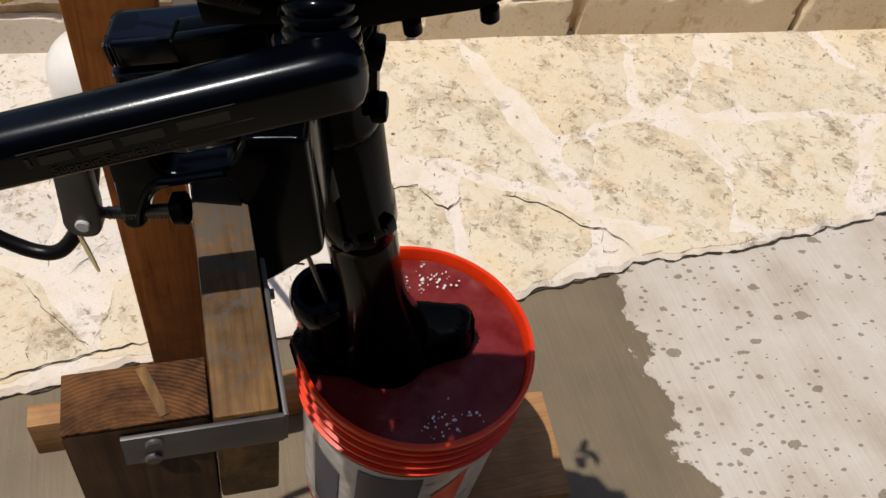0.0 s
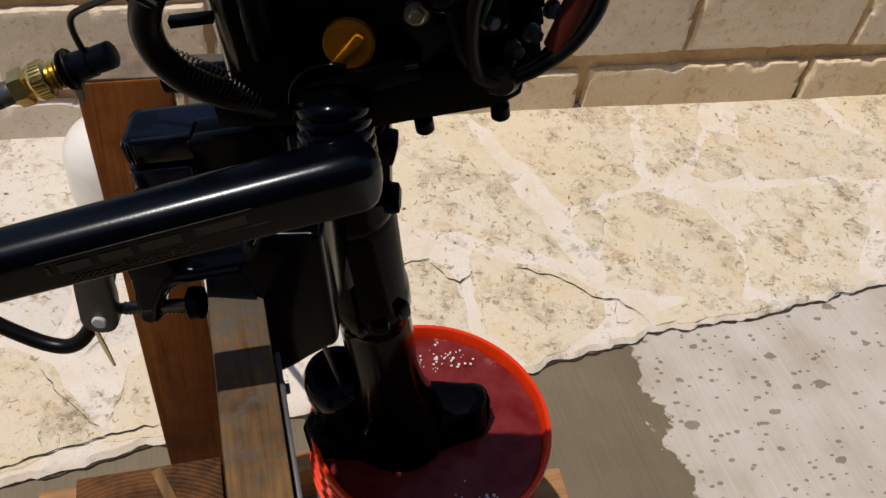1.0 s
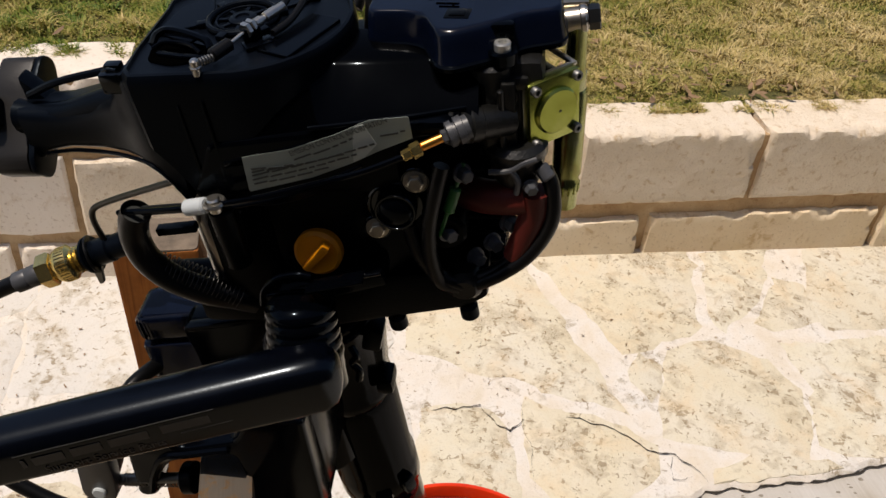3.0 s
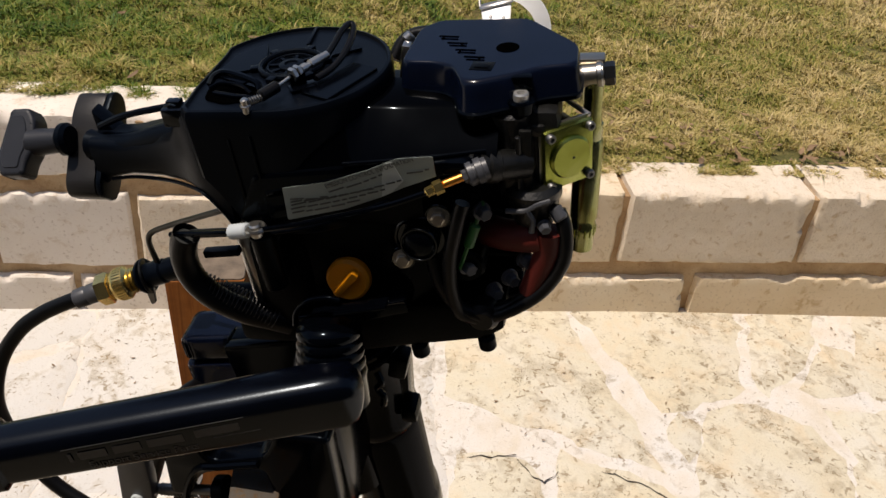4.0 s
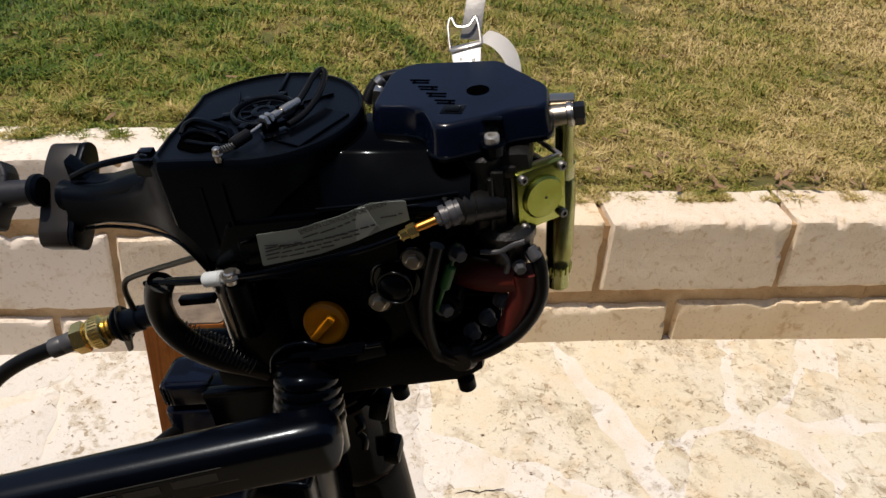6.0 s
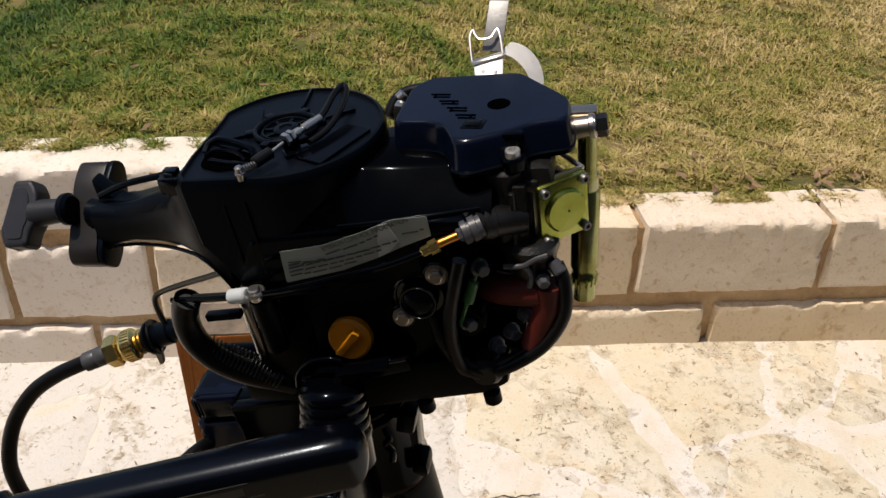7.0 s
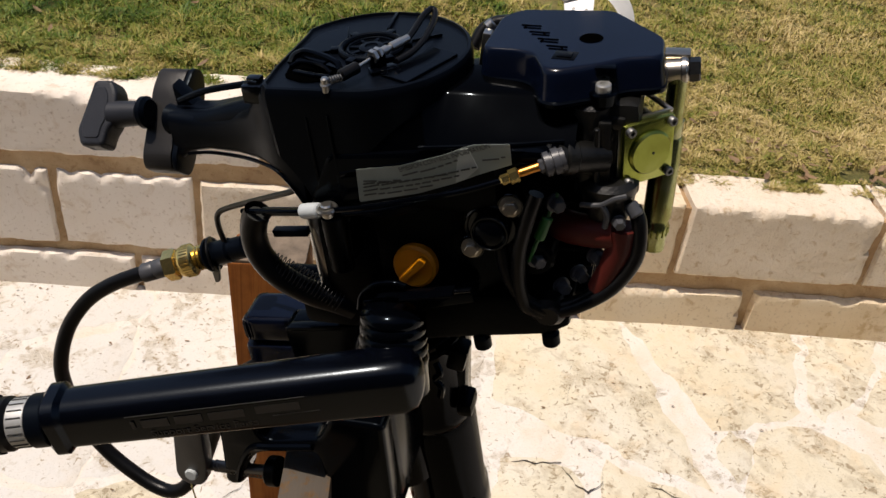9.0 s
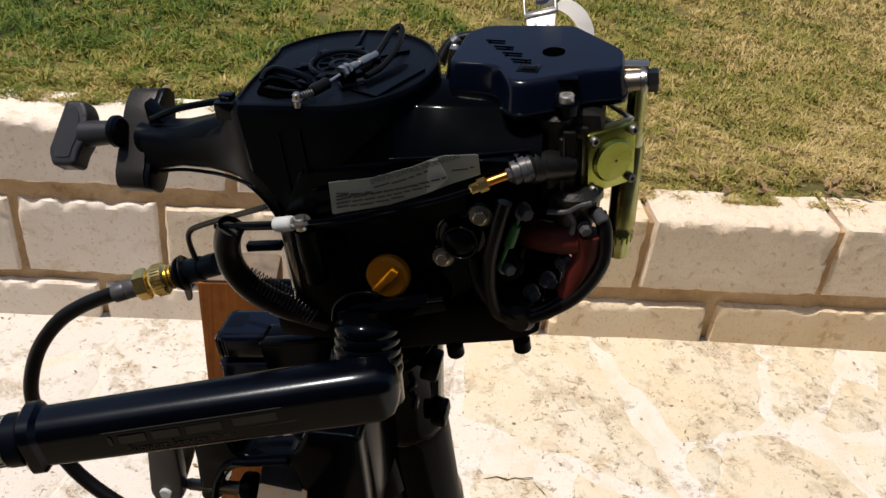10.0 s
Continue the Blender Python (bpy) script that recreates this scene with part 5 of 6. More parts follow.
    # oil filler with its yellow cap
    cap = P("oil_cap", join(rod((0.032, -0.052, -0.1215), (0.0315, -0.061, -0.1195), 0.0140, 36, 0.002), box((0.0315, -0.0630, -0.1193), (0.0050, 0.0065, 0.0245), 0.0016, (8, 40, 0))), YELLOW, mo, "yellow oil filler cap with a finger grip")
    P("oil_neck", rod((0.0325, -0.030, -0.1255), (0.032, -0.053, -0.1215), 0.0135, 24), BLACK_DULL, cap)

    # decal on the front of the shroud
    def decal(pts, y, material, name, parent):
        bm = bmesh.new()
        v = [bm.verts.new((x, y, z)) for x, z in pts]
        bm.faces.new(v)
        w = bmesh.ops.extrude_face_region(bm, geom=bm.faces[:])
        bmesh.ops.translate(bm, vec=(0, 0.0004, 0), verts=[g for g in w["geom"] if isinstance(g, bmesh.types.BMVert)])
        return P(name, bm, material, parent)
    up_edge = [(0.0066, -0.0482), (0.0327, -0.0439), (0.057, -0.0361), (0.0716, -0.0297), (0.0758, -0.0283), (0.0941, -0.0269), (0.0952, -0.0274)]
    lo_edge = [(0.0958, -0.0393), (0.0773, -0.0467), (0.0642, -0.053), (0.0417, -0.0615), (0.0064, -0.0699), (0.0056, -0.069)]
    lab = decal(up_edge + lo_edge, -0.0662, DECAL, "warning_decal", mo)
    # paler patch paints the sheen at the decal's crease
    decal([(0.0679, -0.0316), (0.0723, -0.0304), (0.0749, -0.036), (0.0776, -0.0423), (0.0704, -0.0496), (0.0643, -0.0524), (0.0659, -0.0383)], -0.0666, DECAL_SHEEN, "decal_shine_patch", lab)
    def words(body, size, m, material, parent, name, label=""):
        """Lettering as a thin mesh, laid by m."""
        cu = bpy.data.curves.new("words", "FONT")
        cu.body, cu.size, cu.extrude, cu.align_x = body, size, 0.0001, "LEFT"
        tmp = new("tmp_words", cu)
        me = bpy.data.meshes.new_from_object(tmp.evaluated_get(bpy.context.evaluated_depsgraph_get()))
        bpy.data.objects.remove(tmp)
        me.transform(m)
        me.materials.clear()
        me.materials.append(material)
        ob = new(name, me)
        ob.parent = parent
        return tagged(ob, label)
    words("EMISSION CONTROL INFORMATION", 0.0048, Matrix.Translation((0.0328, -0.0670, -0.0475)) @ Matrix(((0.9429, -0.3331, 0, 0), (0, 0, -1, 0), (0.3331, 0.9429, 0, 0), (0, 0, 0, 1))) @ Matrix.Diagonal((0.70, 0.9, 1, 1)), INK_AND_SHADE, lab, "decal_title", "dark printed title line")
    rng = random.Random(2)
    for xa, za, xb, zb in [(0.0337, -0.0494, 0.0664, -0.0377), (0.0102, -0.0544, 0.0328, -0.0525), (0.0099, -0.0568, 0.0604, -0.0469), (0.0096, -0.0591, 0.0766, -0.0414), (0.0092, -0.0617, 0.0667, -0.0474), (0.0094, -0.0643, 0.0512, -0.0546), (0.08, -0.0359, 0.0928, -0.0339)]:
        a, slope, b = xa, math.degrees(math.atan2(zb - za, xb - xa)), xb
        while a < b - 0.002:
            w = min(b - a, rng.uniform(0.003, 0.010))
            u = (a + w / 2 - xa) / (xb - xa)
            P("print_bar", box((a + w / 2, -0.0669, za + (zb - za) * u - 0.0012 * math.sin(math.pi * u)), (w, 0.0003, 0.0009), 0, (0, -slope, 0)), INK_AND_SHADE, lab)
            a += w + 0.0010

    # throttle link below the decal
    link = P("throttle_cable", tube([(-0.075, -0.062, -0.086), (-0.040, -0.070, -0.078), (-0.018, -0.074, -0.073), (0.010, -0.078, -0.066), (0.040, -0.079, -0.058), (0.070, -0.079, -0.050), (0.092, -0.074, -0.0445)], 0.0017, 8), BLACK, mo, "black throttle cable")
    P("white_ferrule", rod((-0.0285, -0.0735, -0.0745), (-0.0155, -0.0762, -0.0708), 0.0046, 16, 0.001), WHITE_PLASTIC, link)
    P("clamp_screw", join(ring(Matrix.Translation((-0.0115, -0.075, -0.070)), 0.0052, 0.0014, 20, 6), rod((-0.0115, -0.075, -0.076), (-0.0115, -0.075, -0.067), 0.0036, 14)), STEEL, link)
    P("cable_mount", join(rod((-0.011, -0.068, -0.118), (-0.011, -0.070, -0.077), 0.0075, 18), box((-0.010, -0.062, -0.098), (0.016, 0.014, 0.03), 0.003)), BLACK_DULL, link)
    P("cable_end", steps((0.0905, -0.074, -0.0450), (0.1005, -0.070, -0.0420), [(0, 0.0016), (0.1, 0.0028), (0.45, 0.0028), (0.5, 0.0040), (0.95, 0.0040), (1, 0.002)], 6), BRASS, link)
    P("copper_sleeve", rod((0.1000, -0.070, -0.0420), (0.1125, -0.066, -0.0385), 0.0024, 14), COPPER, link)
    nut = join(rod((0.1105, -0.0668, -0.0390), (0.1140, -0.0655, -0.0380), 0.0040, 6), steps((0.1130, -0.0660, -0.0383), (0.1235, -0.0620, -0.0358), [(0, 0.0056), (0.05, 0.0068), (0.30, 0.0068), (0.31, 0.0058), (0.42, 0.0058), (0.44, 0.0072), (0.75, 0.0072), (0.78, 0.0062), (1, 0.0062)], 28))
    P("gland_nut", nut, BRACKET_GREY, link)
    P("lower_rod", tube([(-0.016, -0.072, -0.078), (0.02, -0.070, -0.072), (0.05, -0.068, -0.062), (0.068, -0.066, -0.055)], 0.0012, 8), BLACK, link)
    P("rubber_sleeve", rod((-0.062, -0.060, -0.0865), (-0.032, -0.066, -0.080), 0.0028, 12), RUBBER, link)

    # carburettor with its yellow-plated cover
    carb = P("carburettor", box((0.147, -0.022, -0.046), (0.028, 0.034, 0.062), 0.007), CAST_GREY, mo, "dark oily cast carburettor")
    P("throttle_body", join(rod((0.112, -0.0590, -0.0385), (0.143, -0.0400, -0.0460), 0.0088, 24), rod((0.121, -0.0535, -0.0405), (0.127, -0.0500, -0.0420), 0.0098, 24)), CAST_GREY, carb)
    P("mixing_chamber", join(rod((0.1350, -0.0330, -0.0660), (0.1345, -0.0320, -0.0160), 0.0115, 24, 0.002), rod((0.1350, -0.0330, -0.0560), (0.1350, -0.0330, -0.0510), 0.0130, 24, 0.001), box((0.1290, -0.006, -0.0420), (0.026, 0.040, 0.050), 0.004)), CAST_GREY, carb)
    P("mixer_plate", box((0.1425, -0.0400, -0.0430), (0.0075, 0.012, 0.040), 0.002), CAST_GREY, carb)
    P("choke_rod", rod((0.1385, -0.0460, -0.0260), (0.1390, -0.0465, -0.0640), 0.0018, 14), CAST_GREY, carb)
    P("top_flange", join(box((0.1420, -0.0330, -0.0260), (0.0220, 0.0170, 0.0075), 0.0025), box((0.1400, -0.0380, -0.0320), (0.0140, 0.0120, 0.0070), 0.002)), CAST_GREY, carb)
    P("float_bowl", lathe([(0.005, -0.0885), (0.0110, -0.0865), (0.0140, -0.0790), (0.0150, -0.0690), (0.0165, -0.0670), (0.0165, -0.0620), (0.0130, -0.0590)], Matrix.Translation((0.1455, -0.038, 0)), 28), CAST_GREY, carb)
    P("bowl_nut", rod((0.1455, -0.038, -0.0930), (0.1455, -0.038, -0.0875), 0.0045, 6), DARK_STEEL, carb)
    P("bowl_screw", hex_bolt((0.1520, -0.0520, -0.0800), (0.3, -1, -0.1), 0.0034, 0.006, 1.2), BRACKET_GREY, carb)
    P("linkage_arm", join(tube([(0.1310, -0.0535, -0.0700), (0.1420, -0.0545, -0.0690), (0.1490, -0.0540, -0.0650), (0.1560, -0.0525, -0.0635)], 0.0016, 8), tube([(0.1430, -0.0545, -0.0690), (0.1460, -0.0545, -0.0760), (0.1450, -0.0540, -0.0840)], 0.0018, 8)), BRACKET_GREY, carb)
    P("drain_stub", rod((0.1575, -0.0460, -0.0720), (0.1625, -0.0500, -0.0780), 0.0042, 16, 0.001), BRACKET_GREY, carb)
    fx = Matrix.Translation((0.1645, -0.033, -0.0448)) @ Euler((0, 0, radians(36))).to_matrix().to_4x4()
    def on_face(bm):
        bm.transform(fx)
        return bm
    cover = P("diaphragm_cover", on_face(join(box((0, 0, 0), (0.032, 0.005, 0.038), 0.0022), rod((0, -0.001, 0.000), (0, -0.0052, 0.0), 0.0130, 36, 0.0015))), ZINC, carb, "yellow zinc-plated diaphragm cover")
    # dark dot paints the shade of a small hole
    P("centre_hole", on_face(rod((0.001, -0.004, 0.0), (0.001, -0.0055, 0.0), 0.0008, 10, 0.0002)), INK_AND_SHADE, cover)
    for x, z in ((-0.0128, 0.0155), (0.0128, 0.0155), (-0.0128, -0.0155), (0.0128, -0.0155)):
        P("screw", on_face(socket_screw((x, -0.002, z), (0, -1, 0), 0.0027, 0.0032)), DULL_STEEL, cover)
    P("mounting_bracket", on_face(join(box((0, 0.0035, 0.0), (0.0335, 0.0022, 0.0395), 0.0006), box((0.0155, 0.014, 0.0190), (0.0030, 0.024, 0.0018), 0.0005), box((0.004, 0.0255, 0.0190), (0.026, 0.0030, 0.0018), 0.0005))), STEEL, carb, "bright steel bracket")
    P("side_body", on_face(join(rod((0, 0.003, 0.002), (0, 0.026, 0.002), 0.0165, 28), box((0, 0.012, -0.014), (0.028, 0.018, 0.012), 0.003))), BLACK_DULL, carb)

    # regulator pipe at the tail
    pipe = join(rod((0.150, 0.006, -0.0185), (0.184, 0.006, -0.0150), 0.0064, 24), box((0.172, 0.014, -0.0090), (0.024, 0.010, 0.003), 0.001))
    tp = P("tail_pipe", pipe, PIPE_STEEL, mo, "silvery regulator tube")
    P("end_nut", rod((0.1835, 0.006, -0.0150), (0.1900, 0.006, -0.0144), 0.0068, 6, 0.0008), DARK_STEEL, tp)
    P("pipe_band", rod((0.1795, 0.006, -0.0155), (0.1830, 0.006, -0.0151), 0.0072, 24, 0.0006), STEEL, tp)
    P("drop_tube", join(rod((0.1782, 0.006, -0.018), (0.1772, 0.006, -0.048), 0.0058, 20), rod((0.1766, 0.009, -0.047), (0.1760, 0.009, -0.060), 0.0075, 20)), PLATED, tp, "brownish plated steel tube")
    P("plated_tube", steps((0.1760, 0.009, -0.058), (0.1715, 0.005, -0.138), [(0, 0.0078), (0.03, 0.0088), (0.70, 0.0088), (0.71, 0.0076), (0.76, 0.0076), (0.77, 0.0082), (0.84, 0.0082), (0.85, 0.0078), (1, 0.0074)], 26), PLATED, tp, "yellow-plated tube")
    for k in range(14):
        a = 2 * math.pi * k / 14
        P("knurl", rod((0.1721 + 0.0080 * math.cos(a), 0.0056 + 0.0080 * math.sin(a), -0.1265), (0.1725 + 0.0080 * math.cos(a), 0.0059 + 0.0080 * math.sin(a), -0.1205), 0.0008, 6, 0.0002), ZINC, tp)
    # air box: blue-black lid with bolt recess
    lid_pts = rounded([(0.071, -0.016), (0.074, 0.030), (0.084, 0.042), (0.139, 0.042), (0.170, 0.003), (0.170, -0.022), (0.150, -0.026), (0.138, -0.034), (0.117, -0.043), (0.109, -0.041), (0.101, -0.022), (0.092, -0.018)], 0.006, 4)
    def drafted(levels):
        """The lid's outline stacked level by level, its near side leaning outwards as it goes down."""
        bm, rws = bmesh.new(), []
        for z, g in levels:
            rws.append([bm.verts.new((0.120 + (x - 0.120) * (1 + (g - 1) * 0.35), y * g if y < 0 else y * (1 + (g - 1) * 0.3), z)) for x, y in lid_pts])
        for a, b in zip(rws, rws[1:]):
            for k in range(len(a)):
                j = (k + 1) % len(a)
                bm.faces.new((a[k], a[j], b[j], b[k]))
        bm.faces.new(rws[0][::-1]), bm.faces.new(rws[-1])
        return bm
    lid = P("air_box_lid", drafted([(-0.0115, 1.11), (-0.0030, 1.04), (0.0012, 1.015), (0.0032, 0.985), (0.0042, 0.955), (0.0046, 0.925), (0.0046, 0.90)]), NAVY, mo, "glossy blue-black air box lid")
    P("lid_flange", drafted([(-0.0152, 1.12), (-0.0142, 1.15), (-0.0122, 1.15), (-0.0112, 1.10)]), BLACK, lid)
    P("bolt_recess", join(lathe([(0.0070, -0.0150), (0.0076, -0.0090), (0.0068, -0.0078), (0.0005, -0.0078)], Matrix.Translation((0.1405, -0.0370, 0)), 22), box((0.1405, -0.0325, -0.0010), (0.0120, 0.0060, 0.0095), 0.0020)), BLACK, lid)
    P("lid_screw", socket_screw((0.1405, -0.0385, -0.0078), (0, 0, 1), 0.0042, 0.0042), SCREW_STEEL, lid, "bright socket-head screw")
    # black disc on the lid paints the hole's dark inside
    P("lid_hole_disc", rod((0.130, 0.000, 0.0036), (0.130, 0.000, 0.0049), 0.0066, 28, 0.0001), HOLE, lid, "flat black disc painting a round hole")
    for i, (a, w) in enumerate(((0, 0.012), (1, 0.012), (2, 0.012), (3, 0.012))):
        x0, y0 = 0.094 + 0.0062 * i, 0.0165 - 0.0095 * i
        P("embossed_bar", join(box((x0, y0, 0.0044), (0.0120, 0.0015, 0.0012), 0.0003, (0, 0, -8)), box((x0 + 0.001, y0 - 0.0036, 0.0044), (0.0105, 0.0013, 0.0012), 0.0003, (0, 0, -8)), box((x0 + (0.003 if i % 2 else -0.003), y0 - 0.002, 0.0044), (0.0013, 0.0042, 0.0012), 0.0003)), HOLE, lid)
    P("embossed_emblem", join(box((0.1185, -0.0235, 0.0044), (0.0125, 0.0105, 0.0010), 0.0003, (0, 0, -8)), box((0.1185, -0.0235, 0.0049), (0.008, 0.006, 0.001), 0.0003, (0, 0, -8))), BLACK_DULL, lid)
    P("intake_tube", tube([(0.054, 0.036, -0.018), (0.059, 0.043, -0.010), (0.067, 0.046, -0.006), (0.080, 0.045, -0.005), (0.092, 0.040, -0.008)], 0.0042, 10), RUBBER, lid)
    P("spark_lead_clamp", join(box((0.0675, 0.012, -0.008), (0.005, 0.008, 0.022), 0.001, (0, 10, 0)), rod((0.0665, 0.022, 0.0), (0.0705, 0.024, 0.003), 0.004, 12)), STEEL, mo, "bright metal clip between the starter and the air box")

    # ignition boot, leads, bolts on the right of the block
    red = P("spark_plug_boot", join(tube([(0.116, -0.034, -0.097), (0.128, -0.041, -0.0955), (0.140, -0.045, -0.0935), (0.151, -0.047, -0.0915)], 0.0098, 16), tube([(0.1545, -0.048, -0.0870), (0.1540, -0.049, -0.1000), (0.1490, -0.050, -0.1150), (0.1425, -0.051, -0.1310)], lambda u: 0.0088 - 0.0018 * u, 16)), RED_RUBBER, mo, "dull red rubber spark plug boot")
    P("plug_lead", tube([(0.143, -0.051, -0.1295), (0.137, -0.053, -0.1365), (0.126, -0.055, -0.1420), (0.112, -0.056, -0.1470)], 0.0044, 12), RUBBER, red)
    P("earth_lead", tube([(0.1600, -0.046, -0.0740), (0.1640, -0.050, -0.0850), (0.1630, -0.053, -0.1050), (0.1510, -0.055, -0.1260), (0.1330, -0.057, -0.1400), (0.115, -0.057, -0.1490)], 0.0044, 12), RUBBER, mo, "black lead")
    P("hanging_lead", tube([(0.1075, -0.058, -0.0620), (0.1020, -0.061, -0.0800), (0.0975, -0.062, -0.1000), (0.0965, -0.062, -0.1210), (0.1000, -0.061, -0.1400), (0.110, -0.058, -0.1480)], 0.0044, 14), RUBBER, mo, "thick black lead")
    g = P("green_connector", rod((0.113, -0.053, -0.080), (0.108, -0.056, -0.094), 0.0035, 10), GREEN_WIRE, mo, "green wire connector")
    P("wire", tube([(0.118, -0.050, -0.066), (0.113, -0.053, -0.080), (0.107, -0.056, -0.096), (0.102, -0.057, -0.110)], 0.0013, 6), GREEN_WIRE, g)
    P("wire_terminal", join(ring(Matrix.Translation((0.0965, -0.056, -0.106)) @ Euler((1.4, 0, 0)).to_matrix().to_4x4(), 0.003, 0.0010, 16, 6), rod((0.0965, -0.056, -0.112), (0.096, -0.056, -0.102), 0.0012, 8)), BLUE_WIRE, mo, "small blue wire terminal")
    P("grommet", rod((0.113, -0.045, -0.147), (0.113, -0.062, -0.148), 0.0110, 24, 0.004), RUBBER, mo, "black rubber grommet")
    P("pump_tube", tube([(0.086, -0.058, -0.100), (0.090, -0.060, -0.120), (0.100, -0.060, -0.138), (0.112, -0.058, -0.146)], 0.0045, 10), RUBBER, pump)
    for p in ((0.105, -0.052, -0.111), (0.119, -0.044, -0.136), (0.129, -0.042, -0.127), (0.139, -0.044, -0.111), (0.116, -0.050, -0.072)):
        P("bolt", hex_bolt(p, (0.7, -1, 0.1), 0.0042, 0.008, 1.3), BRACKET_GREY, block)
    # foot of the block with hanging bolts
    P("mount_plate", plate([(0.020, -0.150), (0.128, -0.140), (0.126, -0.163), (0.112, -0.172), (0.062, -0.181), (0.020, -0.190)], -0.052, 0.045, 0.004, 2), BLACK_DULL, block)
    for p in ((0.068, -0.048, -0.180), (0.113, -0.048, -0.171)):
        P("stud", rod(p, (p[0] + 0.001, p[1], p[2] - 0.012), 0.0058, 16, 0.002), BLACK_DULL, block)
    P("blade_lever", box((0.046, -0.084, -0.1195), (0.034, 0.010, 0.0018), 0.0006, (0, -13, 0)), BLACK, mo, "flat black lever plate")
    P("cable_guide_loop", tube([(0.0, -0.082, -0.150), (0.006, -0.084, -0.138), (0.018, -0.086, -0.132), (0.026, -0.086, -0.131)], 0.0014, 8), BLACK, mo, "curved wire loop")

    # fuel inlet side
    P("fuel_pipe", tube([(-0.045, 0.010, -0.1010), (-0.0691, 0.004, -0.1115), (-0.093, 0.012, -0.1240), (-0.1214, 0.025, -0.1398), (-0.1500, 0.036, -0.1555), (-0.1600, 0.038, -0.1625), (-0.1628, 0.038, -0.1720), (-0.1619, 0.038, -0.1870), (-0.1610, 0.038, -0.1960)], 0.0023, 12), DARK_STEEL, mo, "bent dark steel fuel pipe")
    inl = P("fuel_inlet", steps((-0.1785, 0.037, -0.2045), (-0.1420, 0.039, -0.1925), [(0, 0.0110), (0.05, 0.0145), (0.10, 0.0145), (0.12, 0.0102), (0.55, 0.0102), (0.58, 0.0082), (0.64, 0.0082), (0.66, 0.0094), (0.95, 0.0094), (1, 0.006)]), BLACK_SATIN, mo, "black fuel inlet fitting")
    P("key_tab", plate(rounded([(-0.176, -0.210), (-0.168, -0.210), (-0.171, -0.226), (-0.1755, -0.228)], 0.002), 0.030, 0.033, 0.0005, 1), DULL_STEEL, inl)
    hose = P("breather_hose", tube([(-0.0640, -0.0620, -0.0850), (-0.0685, -0.0615, -0.0930), (-0.0720, -0.0605, -0.1060), (-0.0705, -0.060, -0.1220), (-0.061, -0.059, -0.1380), (-0.045, -0.056, -0.1515), (-0.030, -0.052, -0.1600), (-0.018, -0.048, -0.1680)], 0.0085, 18, 8, hollow=True), RUBBER, mo, "ribbed black breather hose")
    # dark disc just inside the end paints the hose's shaded hollow
    P("hose_mouth", rod((-0.0665, -0.0618, -0.0895), (-0.0655, -0.0619, -0.0878), 0.0072, 20, 0.0005), INK_AND_SHADE, hose)
    for i in range(20):
        u = i / 19
        c = Vector((-0.068 + 0.042 * u, -0.058 + 0.006 * u, -0.128 - 0.031 * u))
        m, _ = along(c, c + Vector((0.042, 0.006, -0.033)))
        P("rib_ring", ring(m, 0.0083, 0.0004, 20, 5), RUBBER, hose)
    P("chrome_post", rod((-0.0350, -0.041, -0.162), (-0.0370, -0.041, -0.078), 0.0068, 24), STEEL, mo, "bright steel pillar")
    P("front_casting", join(box((-0.012, -0.034, -0.135), (0.040, 0.04, 0.075), 0.006), box((-0.028, -0.03, -0.170), (0.05, 0.05, 0.022), 0.006)), BLACK_DULL, mo)
    P("cable_tab", box((-0.050, -0.052, -0.1060), (0.024, 0.006, 0.0050), 0.0008, (0, -6, 0)), BLACK_SATIN, link)
    P("vent_stub", rod((-0.088, -0.022, -0.168), (-0.040, -0.024, -0.164), 0.0085, 18), BLACK_SATIN, mo, "black rubber stub")

    # column, swivel bracket and leg
    L = lambda z: Vector((0.003, max(0, (-0.20 - z)) * 0.15, z))
    m, n = along(L(-0.165), L(-0.80))
    leg = lathe([(0.040, 0.0), (0.040, 0.02), (0.0345, 0.03), (0.0345, 0.060), (0.0330, 0.066), (0.0330, 0.150), (0.0345, 0.156), (0.0345, 0.164), (0.0330, 0.168), (0.0350, 0.174), (0.0352, 0.285), (0.0372, 0.291), (0.0376, 0.322), (0.0360, 0.328), (0.0345, 0.331), (0.0350, 0.345), (0.0362, 0.440), (0.0375, 0.480), (0.0420, 0.530), (0.052, 0.575), (0.064, n)], m, 52)
    col = P("leg", leg, LEG_BLACK, mo, "glossy black drive leg")
    for z, r in ((-0.203, 0.0352), (-0.214, 0.0352), (-0.226, 0.0350)):
        P("leg_ring", ring(along(L(z), L(z - 0.1))[0], r, 0.0028, 40, 8), BLACK, col)
    P("swivel_tube", rod((-0.022, 0.004, -0.236), (-0.026, 0.012, -0.400), 0.030, 32, 0.004), LEG_BLACK, col)
    # smeared oil patches and casting lugs round the collar
    P("collar_lug", box(L(-0.470) + Vector((0.012, -0.036, 0)), (0.016, 0.008, 0.014), 0.003, (-8, 0, 12)), BLACK, col)
    P("collar_lug", box(L(-0.462) + Vector((0.031, -0.021, 0)), (0.012, 0.012, 0.018), 0.003, (-8, 0, 50)), BLACK, col)
    P("collar_screw", hex_bolt(L(-0.476) + Vector((-0.006, -0.0365, 0)), (-0.15, -1, 0.1), 0.0042, 0.005, 1.2), BRACKET_GREY, col)
    P("side_spine", box(L(-0.26) + Vector((0.029, 0.006, 0)), (0.018, 0.022, 0.10), 0.005, (0, 4, 0)), BLACK, col)
